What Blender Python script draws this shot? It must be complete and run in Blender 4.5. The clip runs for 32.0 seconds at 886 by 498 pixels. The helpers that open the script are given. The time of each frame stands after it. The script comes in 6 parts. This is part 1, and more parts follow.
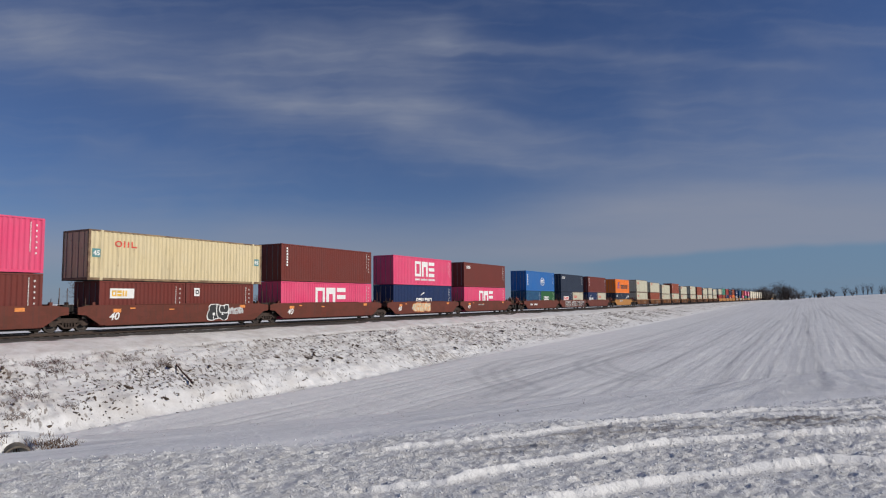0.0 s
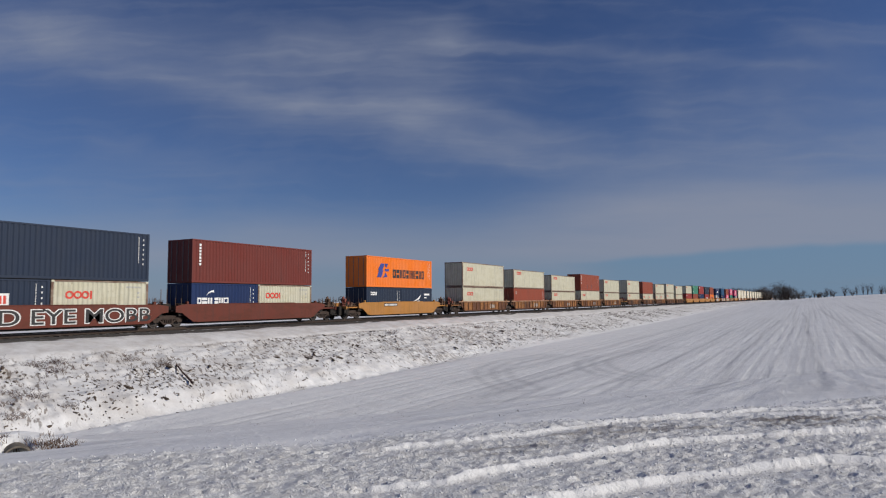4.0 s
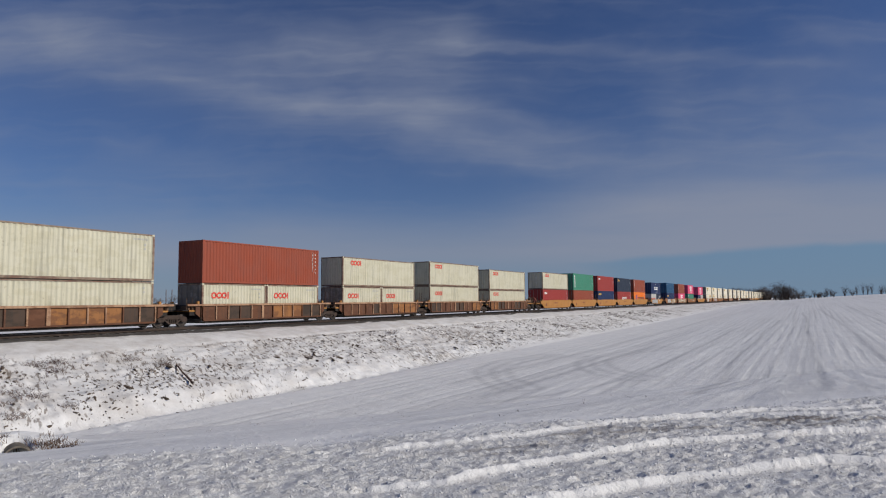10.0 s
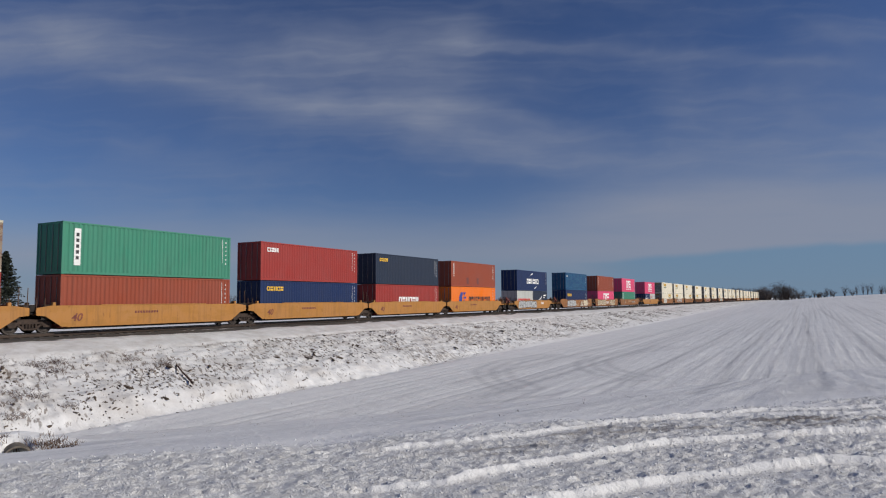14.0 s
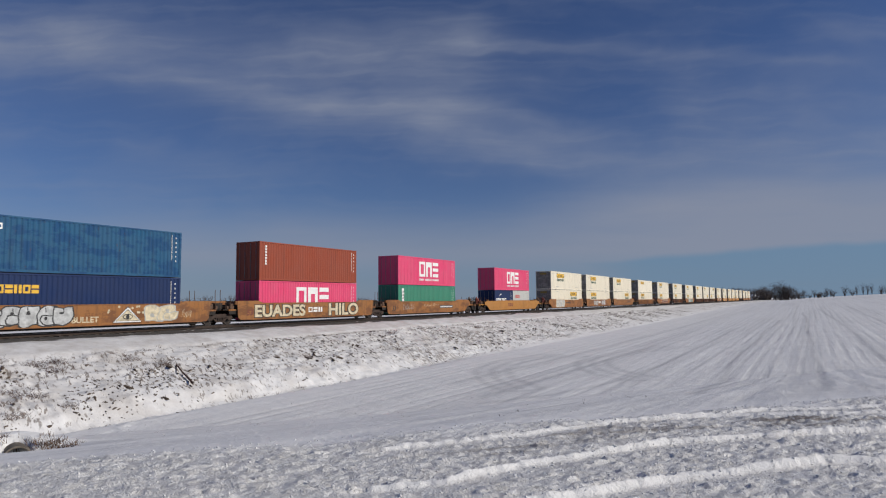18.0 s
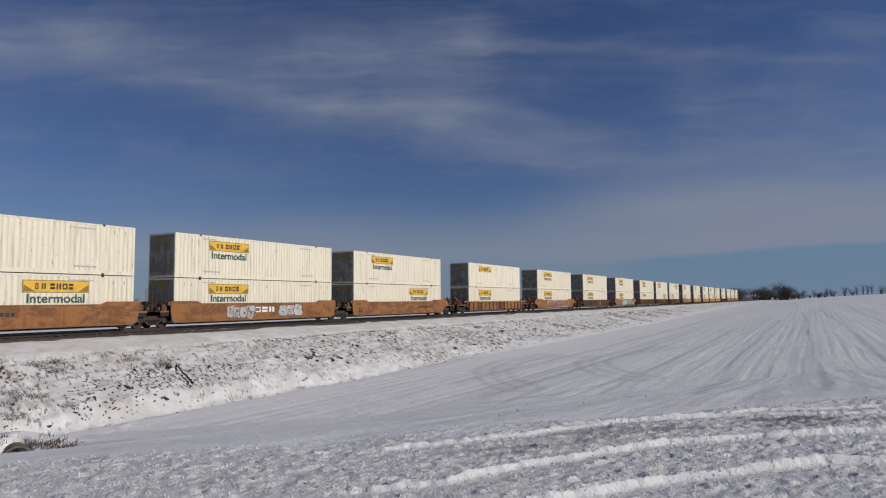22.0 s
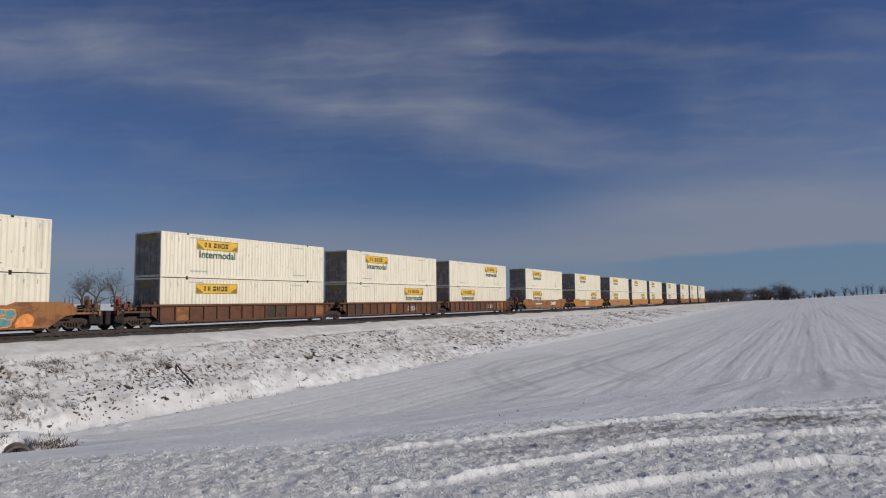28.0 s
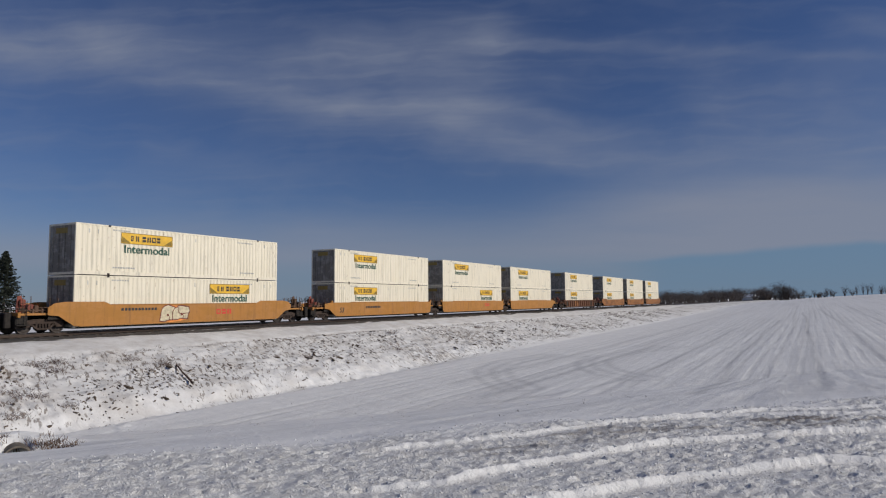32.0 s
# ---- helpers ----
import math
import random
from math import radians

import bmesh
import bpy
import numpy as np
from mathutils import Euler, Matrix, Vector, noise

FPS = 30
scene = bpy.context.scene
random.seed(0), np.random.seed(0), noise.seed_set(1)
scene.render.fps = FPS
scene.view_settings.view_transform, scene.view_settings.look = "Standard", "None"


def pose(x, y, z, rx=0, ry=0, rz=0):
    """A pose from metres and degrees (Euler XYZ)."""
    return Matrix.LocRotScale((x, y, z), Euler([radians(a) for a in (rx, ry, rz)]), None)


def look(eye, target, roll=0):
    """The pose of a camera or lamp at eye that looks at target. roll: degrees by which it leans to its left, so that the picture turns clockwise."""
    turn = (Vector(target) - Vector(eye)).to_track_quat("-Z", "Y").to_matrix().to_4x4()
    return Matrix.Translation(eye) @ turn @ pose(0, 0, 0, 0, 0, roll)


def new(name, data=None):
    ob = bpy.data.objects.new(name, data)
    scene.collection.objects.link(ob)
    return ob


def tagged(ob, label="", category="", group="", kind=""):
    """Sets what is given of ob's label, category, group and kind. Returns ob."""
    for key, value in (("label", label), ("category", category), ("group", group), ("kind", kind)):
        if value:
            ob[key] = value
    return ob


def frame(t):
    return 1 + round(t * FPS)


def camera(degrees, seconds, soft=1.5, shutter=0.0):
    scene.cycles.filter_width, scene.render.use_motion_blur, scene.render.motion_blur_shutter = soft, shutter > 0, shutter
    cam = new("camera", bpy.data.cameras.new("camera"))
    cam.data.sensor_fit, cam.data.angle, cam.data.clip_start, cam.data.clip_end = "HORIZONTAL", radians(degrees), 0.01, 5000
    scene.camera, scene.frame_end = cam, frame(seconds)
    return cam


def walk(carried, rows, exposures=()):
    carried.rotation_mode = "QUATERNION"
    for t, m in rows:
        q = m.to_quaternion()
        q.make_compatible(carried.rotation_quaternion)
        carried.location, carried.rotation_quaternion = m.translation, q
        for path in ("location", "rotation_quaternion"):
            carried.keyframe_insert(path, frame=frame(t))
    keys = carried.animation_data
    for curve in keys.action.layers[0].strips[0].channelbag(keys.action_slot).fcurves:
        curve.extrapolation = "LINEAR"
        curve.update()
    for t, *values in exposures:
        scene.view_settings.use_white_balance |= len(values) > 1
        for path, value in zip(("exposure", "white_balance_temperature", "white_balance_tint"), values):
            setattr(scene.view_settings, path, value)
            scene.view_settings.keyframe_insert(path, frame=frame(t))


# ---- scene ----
cam = camera(67.8, 32.0, soft=1.15, shutter=0.06)
EYE = (0.0, 0.0, 1.6)
TILT = Matrix.Rotation(radians(28.97), 4, "Z") @ Matrix.Rotation(radians(90 + 4.47), 4, "X") @ Matrix.Rotation(-0.00816, 4, "Z")
STAND = Matrix.Translation(EYE) @ TILT
walk(cam, [(0.0, STAND), (32.0, STAND)], exposures=[(0.0, -0.3, 6550, 8), (19.0, -0.3, 6550, 8), (22.5, -0.46, 6550, 8), (32.0, -0.46, 6550, 8)])

# ---- world and sun ----
SUN_AZ, SUN_EL = 72.0, 27.0  # degrees from the track's way, towards the field; height
world = bpy.data.worlds.new("world")
scene.world = world
world.use_nodes = True
wn = world.node_tree
wn.nodes.clear()
sky = wn.nodes.new("ShaderNodeTexSky")
sky.sky_type = "NISHITA"
sky.sun_disc = False
sky.sun_elevation = radians(SUN_EL)
sky.sun_rotation = radians(SUN_AZ)
sky.altitude = 200
sky.air_density, sky.dust_density, sky.ozone_density = 1.0, 0.1, 5.0
bg = wn.nodes.new("ShaderNodeBackground")
bg.inputs["Strength"].default_value = 0.064
wo = wn.nodes.new("ShaderNodeOutputWorld")
tone = wn.nodes.new("ShaderNodeMix")
tone.data_type, tone.blend_type = "RGBA", "MULTIPLY"
tone.inputs[0].default_value = 1.0
tone.inputs[7].default_value = (0.86, 0.86, 1.12, 1)
wn.links.new(sky.outputs[0], tone.inputs[6])
wn.links.new(tone.outputs[2], bg.inputs[0])
wn.links.new(bg.outputs[0], wo.inputs[0])
sun = new("sun", bpy.data.lights.new("sun", "SUN"))
sun.data.energy = 4.1
sun.data.angle = radians(0.53)
sun.data.color = (1.0, 0.93, 0.84)
_a, _e = radians(SUN_AZ), radians(SUN_EL)
sun.matrix_world = look((60 * math.sin(_a) * math.cos(_e), 60 * math.cos(_a) * math.cos(_e), 60 * math.sin(_e)), (0, 0, 0))

V = 22.72          # the train's speed
TRACK_X = -37.4
SECONDS = 32.0


# ---- materials ----
def material(name):
    m = bpy.data.materials.new(name)
    m.use_nodes = True
    nt = m.node_tree
    nt.nodes.clear()
    out = nt.nodes.new("ShaderNodeOutputMaterial")
    b = nt.nodes.new("ShaderNodeBsdfPrincipled")
    nt.links.new(b.outputs[0], out.inputs[0])
    return m, nt, b


def tex(nt, coords, scale, detail=4.0, rough=0.55, stretch=(1, 1, 1)):
    mp = nt.nodes.new("ShaderNodeMapping")
    mp.inputs["Scale"].default_value = stretch
    nt.links.new(coords, mp.inputs["Vector"])
    n = nt.nodes.new("ShaderNodeTexNoise")
    n.inputs["Scale"].default_value = scale
    n.inputs["Detail"].default_value = detail
    n.inputs["Roughness"].default_value = rough
    nt.links.new(mp.outputs[0], n.inputs["Vector"])
    return n.outputs[0]


def ramp(nt, fac, lo, hi, a=(0, 0, 0, 1), b=(1, 1, 1, 1)):
    r = nt.nodes.new("ShaderNodeValToRGB")
    r.color_ramp.elements[0].position, r.color_ramp.elements[1].position = lo, hi
    r.color_ramp.elements[0].color, r.color_ramp.elements[1].color = a, b
    nt.links.new(fac, r.inputs[0])
    return r.outputs[0]


def mixc(nt, fac, a, b):
    m = nt.nodes.new("ShaderNodeMix")
    m.data_type = "RGBA"
    if isinstance(fac, float):
        m.inputs[0].default_value = fac
    else:
        nt.links.new(fac, m.inputs[0])
    for sock, val in ((m.inputs[6], a), (m.inputs[7], b)):
        if isinstance(val, tuple):
            sock.default_value = (*val[:3], 1)
        else:
            nt.links.new(val, sock)
    return m.outputs[2]


def mathn(nt, op, a, b):
    m = nt.nodes.new("ShaderNodeMath")
    m.operation = op
    for i, val in enumerate((a, b)):
        if isinstance(val, (int, float)):
            m.inputs[i].default_value = val
        else:
            nt.links.new(val, m.inputs[i])
    return m.outputs[0]


def bump(nt, b, height, strength, dist):
    k = nt.nodes.new("ShaderNodeBump")
    k.inputs["Strength"].default_value, k.inputs["Distance"].default_value = strength, dist
    nt.links.new(height, k.inputs["Height"])
    nt.links.new(k.outputs[0], b.inputs["Normal"])


def attribute(nt, name):
    a = nt.nodes.new("ShaderNodeAttribute")
    a.attribute_name = name
    return a.outputs["Fac"]


def paint(name, col, worn=(0.16, 0.07, 0.04), wear=0.35, dust=0.18, rough=0.55, patch=None):
    """Weathered paint on steel: faded patches, grime running down, rust spots."""
    m, nt, b = material(name)
    tc = nt.nodes.new("ShaderNodeTexCoord").outputs["Object"]
    oi = nt.nodes.new("ShaderNodeObjectInfo")
    add = nt.nodes.new("ShaderNodeVectorMath")
    add.operation = "ADD"
    sc = nt.nodes.new("ShaderNodeVectorMath")
    sc.operation = "SCALE"
    sc.inputs[0].default_value = (37.0, 91.0, 53.0)
    nt.links.new(oi.outputs["Random"], sc.inputs["Scale"])
    nt.links.new(tc, add.inputs[0])
    nt.links.new(sc.outputs[0], add.inputs[1])
    p = add.outputs[0]
    fade = ramp(nt, tex(nt, p, 0.7, 5), 0.3, 0.75)
    grey = sum(col) / 3
    faded = tuple(0.88 * c + 0.12 * min(1.0, grey * 1.2 + 0.02) for c in col)
    base = mixc(nt, fade, col, faded)
    if patch:
        big = ramp(nt, tex(nt, p, 1.1, 8, 0.72, (1, 0.7, 1.5)), 0.48, 0.56)
        base = mixc(nt, mathn(nt, "MULTIPLY", big, 0.8), base, patch)
    streak = ramp(nt, tex(nt, p, 1.0, 7, 0.7, (4.5, 4.5, 0.30)), 0.50, 0.72)
    base = mixc(nt, mathn(nt, "MULTIPLY", streak, dust), base, tuple(0.35 * c + 0.03 for c in col))
    spots = ramp(nt, tex(nt, p, 2.6, 9, 0.76, (2.0, 2.0, 0.6)), 0.61, 0.68)
    base = mixc(nt, mathn(nt, "MULTIPLY", spots, wear), base, worn)
    nt.links.new(base, b.inputs["Base Color"])
    nt.links.new(mathn(nt, "ADD", mathn(nt, "MULTIPLY", fade, 0.2), rough - 0.1), b.inputs["Roughness"])
    b.inputs["Specular IOR Level"].default_value = 0.14
    bump(nt, b, tex(nt, p, 9.0, 3), 0.12, 0.01)
    return m


def plain(name, col, rough=0.7, metal=0.0, var=0.3, scale=6.0):
    m, nt, b = material(name)
    tc = nt.nodes.new("ShaderNodeTexCoord").outputs["Object"]
    n = tex(nt, tc, scale, 6, 0.6)
    nt.links.new(mixc(nt, ramp(nt, n, 0.3, 0.7), tuple(c * (1 - var) for c in col), tuple(min(1, c * (1 + var)) for c in col)), b.inputs["Base Color"])
    b.inputs["Roughness"].default_value = rough
    b.inputs["Metallic"].default_value = metal
    bump(nt, b, n, 0.15, 0.01)
    return m


def snow_material():
    m, nt, b = material("snow")
    pos = nt.nodes.new("ShaderNodeNewGeometry").outputs["Position"]
    turn = nt.nodes.new("ShaderNodeMapping")
    turn.inputs["Rotation"].default_value = (0, 0, radians(22))
    nt.links.new(pos, turn.inputs["Vector"])
    slant = turn.outputs[0]
    fine = tex(nt, pos, 9.0, 8, 0.65)
    crumbs = tex(nt, pos, 38.0, 3, 0.7)
    mid = tex(nt, pos, 0.8, 6, 0.6)
    base = mixc(nt, ramp(nt, mid, 0.3, 0.7), (0.82, 0.82, 0.82), (0.90, 0.89, 0.875))
    # thin wind-blown cover over the field, with soil and stubble coming through
    thin = attribute(nt, "thin")
    rows_ = tex(nt, pos, 1.0, 10, 0.74, (0.9, 0.004, 1.0))
    wide = tex(nt, pos, 1.0, 4, 0.6, (0.22, 0.003, 1.0))
    drift = tex(nt, slant, 1.0, 8, 0.62, (0.25, 0.9, 1.0))
    cover = mathn(nt, "ADD", mathn(nt, "MULTIPLY", ramp(nt, rows_, 0.46, 0.60), 0.27), mathn(nt, "MULTIPLY", ramp(nt, drift, 0.38, 0.70), 0.20))
    cover = mathn(nt, "ADD", cover, mathn(nt, "MULTIPLY", ramp(nt, wide, 0.35, 0.65), 0.08))
    base = mixc(nt, mathn(nt, "MULTIPLY", thin, cover), base, (0.57, 0.565, 0.56))
    # old crop rows under the snow, 0.76 m apart
    sep = nt.nodes.new("ShaderNodeSeparateXYZ")
    nt.links.new(pos, sep.inputs[0])
    sway = mathn(nt, "MULTIPLY", tex(nt, pos, 1.0, 3, 0.5, (0.06, 0.012, 1.0)), 9.0)
    crop = mathn(nt, "SINE", mathn(nt, "ADD", mathn(nt, "MULTIPLY", sep.outputs[0], 8.267), sway), 0.0)
    broken = ramp(nt, tex(nt, pos, 1.0, 5, 0.6, (0.5, 0.05, 1.0)), 0.38, 0.66)
    crop = mathn(nt, "MULTIPLY", mathn(nt, "MULTIPLY", ramp(nt, crop, -0.1, 0.9), broken), thin)
    base = mixc(nt, mathn(nt, "MULTIPLY", crop, 0.22), base, (0.50, 0.495, 0.49))
    # grey mottle of packed snow, partly its small shading put into the colour
    base = mixc(nt, mathn(nt, "MULTIPLY", attribute(nt, "trodden"), mathn(nt, "ADD", 0.14, mathn(nt, "MULTIPLY", ramp(nt, tex(nt, pos, 6.0, 8, 0.75), 0.42, 0.70), 0.40))), base, (0.42, 0.39, 0.35))
    lie = nt.nodes.new("ShaderNodeMapping")
    lie.inputs["Rotation"].default_value = (0, 0, radians(-29))
    nt.links.new(pos, lie.inputs["Vector"])
    # pale ice flakes; the crust's small glints are put into the colour with them
    flake = tex(nt, lie.outputs[0], 1.0, 5, 0.6, (7.0, 20.0, 10.0))
    flake_glint = mathn(nt, "MULTIPLY", ramp(nt, flake, 0.54, 0.62), attribute(nt, "trodden"))
    base = mixc(nt, mathn(nt, "MULTIPLY", flake_glint, 0.6), base, (0.92, 0.92, 0.92))
    wheel = attribute(nt, "wheel")
    base = mixc(nt, mathn(nt, "MULTIPLY", wheel, 0.6), base, (0.46, 0.46, 0.47))
    soil = mixc(nt, ramp(nt, tex(nt, pos, 14.0, 5), 0.3, 0.7), (0.06, 0.042, 0.030), (0.21, 0.155, 0.11))
    dirt = attribute(nt, "dirt")
    df = ramp(nt, mathn(nt, "ADD", dirt, mathn(nt, "MULTIPLY", mathn(nt, "SUBTRACT", crumbs, 0.5), 1.1)), 0.35, 0.95)
    # earth and dead stalks that break the snow on the bank
    bank = attribute(nt, "bank")
    speck = tex(nt, slant, 1.0, 7, 0.62, (1.9, 6.0, 3.0))
    patch = tex(nt, pos, 0.16, 4, 0.6)
    sf = ramp(nt, mathn(nt, "ADD", speck, mathn(nt, "MULTIPLY", mathn(nt, "SUBTRACT", patch, 0.5), 0.42)), 0.555, 0.60)
    sf = mathn(nt, "MULTIPLY", sf, bank)
    dust = mathn(nt, "MULTIPLY", attribute(nt, "dusty"), mathn(nt, "MULTIPLY", mathn(nt, "ADD", ramp(nt, tex(nt, pos, 0.9, 7, 0.68), 0.35, 0.7), 0.3), 0.45))
    base = mixc(nt, dust, base, (0.52, 0.485, 0.45))
    dingy = mixc(nt, mathn(nt, "MULTIPLY", ramp(nt, tex(nt, pos, 0.5, 6, 0.65), 0.45, 0.75), mathn(nt, "MULTIPLY", bank, 0.6)), base, (0.42, 0.37, 0.32))
    col = mixc(nt, mathn(nt, "MULTIPLY", sf, 0.75), mixc(nt, mathn(nt, "MULTIPLY", df, 0.85), dingy, soil), soil)
    nt.links.new(col, b.inputs["Base Color"])
    # the refrozen crust of the drive is glassier than the dry field
    nt.links.new(mathn(nt, "SUBTRACT", 0.75, mathn(nt, "MULTIPLY", attribute(nt, "trodden"), 0.33)), b.inputs["Roughness"])
    nt.links.new(mathn(nt, "ADD", 0.25, mathn(nt, "MULTIPLY", attribute(nt, "trodden"), 0.3)), b.inputs["Specular IOR Level"])
    bump(nt, b, mathn(nt, "ADD", mathn(nt, "ADD", fine, mathn(nt, "MULTIPLY", crumbs, mathn(nt, "ADD", 0.15, mathn(nt, "MULTIPLY", attribute(nt, "trodden"), 1.5)))), mathn(nt, "ADD", mathn(nt, "MULTIPLY", flake_glint, 0.9), mathn(nt, "SUBTRACT", mathn(nt, "MULTIPLY", tex(nt, pos, 2.2, 5), 1.5), mathn(nt, "MULTIPLY", crop, 0.75)))), 0.5, 0.045)
    return m


SNOW = snow_material()
# ---- helpers of this scene ----
def mesh(name, bm):
    me = bpy.data.meshes.new(name)
    bm.to_mesh(me)
    bm.free()
    return me


def part(name, data, mat, parent, label=""):
    """Links a bmesh or a mesh as one mesh object under a thing or a part."""
    me = mesh(name, data) if isinstance(data, bmesh.types.BMesh) else data
    if mat is not None and not me.materials:
        me.materials.append(mat)
    ob = new(name, me)
    ob.parent = parent
    if label:
        ob["label"] = label
    return ob


def add_box(bm, x0, x1, y0, y1, z0, z1, bevel=0.0):
    b2 = bmesh.new() if bevel else bm
    v = [b2.verts.new(c) for c in ((x0, y0, z0), (x1, y0, z0), (x1, y1, z0), (x0, y1, z0), (x0, y0, z1), (x1, y0, z1), (x1, y1, z1), (x0, y1, z1))]
    for f in ((3, 2, 1, 0), (4, 5, 6, 7), (0, 1, 5, 4), (1, 2, 6, 5), (2, 3, 7, 6), (3, 0, 4, 7)):
        b2.faces.new([v[i] for i in f])
    if bevel:
        bmesh.ops.bevel(b2, geom=b2.edges[:], offset=bevel, segments=1, affect="EDGES", profile=0.6)
        tmp = bpy.data.meshes.new("tmp")
        b2.to_mesh(tmp)
        b2.free()
        bm.from_mesh(tmp)
        bpy.data.meshes.remove(tmp)
    return bm


def box(x0, x1, y0, y1, z0, z1, bevel=0.0):
    return add_box(bmesh.new(), x0, x1, y0, y1, z0, z1, bevel)


def add_cyl(bm, a, b, r0, r1=None, n=10, caps=True):
    a, b = Vector(a), Vector(b)
    r1 = r0 if r1 is None else r1
    d = (b - a).normalized()
    s = d.cross(Vector((0, 0, 1)) if abs(d.z) < 0.9 else Vector((1, 0, 0))).normalized()
    t = s.cross(d)
    ra, rb = [], []
    for i in range(n):
        w = 2 * math.pi * i / n
        o = s * math.cos(w) + t * math.sin(w)
        ra.append(bm.verts.new(a + o * r0))
        rb.append(bm.verts.new(b + o * r1))
    for i in range(n):
        bm.faces.new((ra[i], rb[i], rb[(i + 1) % n], ra[(i + 1) % n]))
    if caps:
        bm.faces.new(ra)
        bm.faces.new(rb[::-1])
    return bm


def add_prism(bm, poly, x0, x1):
    """A plate: the outline poly of (y, z), counter-clockwise seen from +x, from x0 to x1."""
    a = [bm.verts.new((x0, y, z)) for y, z in poly]
    b = [bm.verts.new((x1, y, z)) for y, z in poly]
    n = len(poly)
    bm.faces.new(a[::-1])
    bm.faces.new(b)
    for i in range(n):
        bm.faces.new((a[i], a[(i + 1) % n], b[(i + 1) % n], b[i]))
    return bm


CACHE = {}


def cached(key, make):
    if key not in CACHE:
        CACHE[key] = make()
    return CACHE[key]


def shared(name, key, make, mat, parent, label=""):
    """A part whose mesh is shared by all with the same key and material."""
    k = (name, key, mat.name)

    def build():
        me = mesh(name, make())
        me.materials.append(mat)
        return me
    return part(name, cached(k, build), None, parent, label)


def thing(name, label, category, group=""):
    e = new(name)
    e.empty_display_size = 0.2
    return tagged(e, label, category, group)


MOVERS = []   # things of the train and their place along it


def on_train(ob, q, z):
    MOVERS.append((ob, q, z))
    ob.location = (TRACK_X, q, z)


# ---- ground: one sheet ----
def hash2(i, j, seed):
    n = (i.astype(np.int64) * 374761393 + j.astype(np.int64) * 668265263 + seed * 974634777) & 0x7FFFFFFF
    n = ((n ^ (n >> 13)) * 1274126177) & 0x7FFFFFFF
    n = ((n ^ (n >> 16)) * 2246822519) & 0x7FFFFFFF
    return (n ^ (n >> 15)) / float(0x7FFFFFFF)


def vnoise(x, y, seed=0):
    i, j = np.floor(x), np.floor(y)
    u, v = x - i, y - j
    u, v = u * u * (3 - 2 * u), v * v * (3 - 2 * v)
    a, b = hash2(i, j, seed), hash2(i + 1, j, seed)
    c, d = hash2(i, j + 1, seed), hash2(i + 1, j + 1, seed)
    return (a * (1 - u) + b * u) * (1 - v) + (c * (1 - u) + d * u) * v


def fbm(x, y, octaves=4, seed=0, gain=0.5):
    s, amp, tot = 0, 1.0, 0.0
    for k in range(octaves):
        s = s + amp * vnoise(x * 2 ** k + 17.3 * k, y * 2 ** k - 9.1 * k, seed + k)
        tot += amp
        amp *= gain
    return s / tot


def sstep(a, b, x):
    t = np.clip((x - a) / (b - a), 0, 1)
    return t * t * (3 - 2 * t)


EDGE = (-3.1, 9.1)        # a point on the drive's edge
EDGE_N = (-0.743, 0.669)  # the way from the drive to the field
DRIVE_Z, TOE_X, TOE_Z, TOP_X, TOP_Z = -0.12, -22.0, -2.65, -32.0, -0.32


CULVERT = (-12.18, 6.65)
RIM_X = -29.9             # the lower edge of the smooth snow beside the track
TRAIL = ((-18.0, 10.8), (-20.7, 14.5), (-22.6, 18.2), (-23.3, 21.0), (-23.4, 24.0), (-23.2, 28.5), (-23.0, 36.0))


def edge_dist(x, y):
    return (x - EDGE[0]) * EDGE_N[0] + (y - EDGE[1]) * EDGE_N[1]


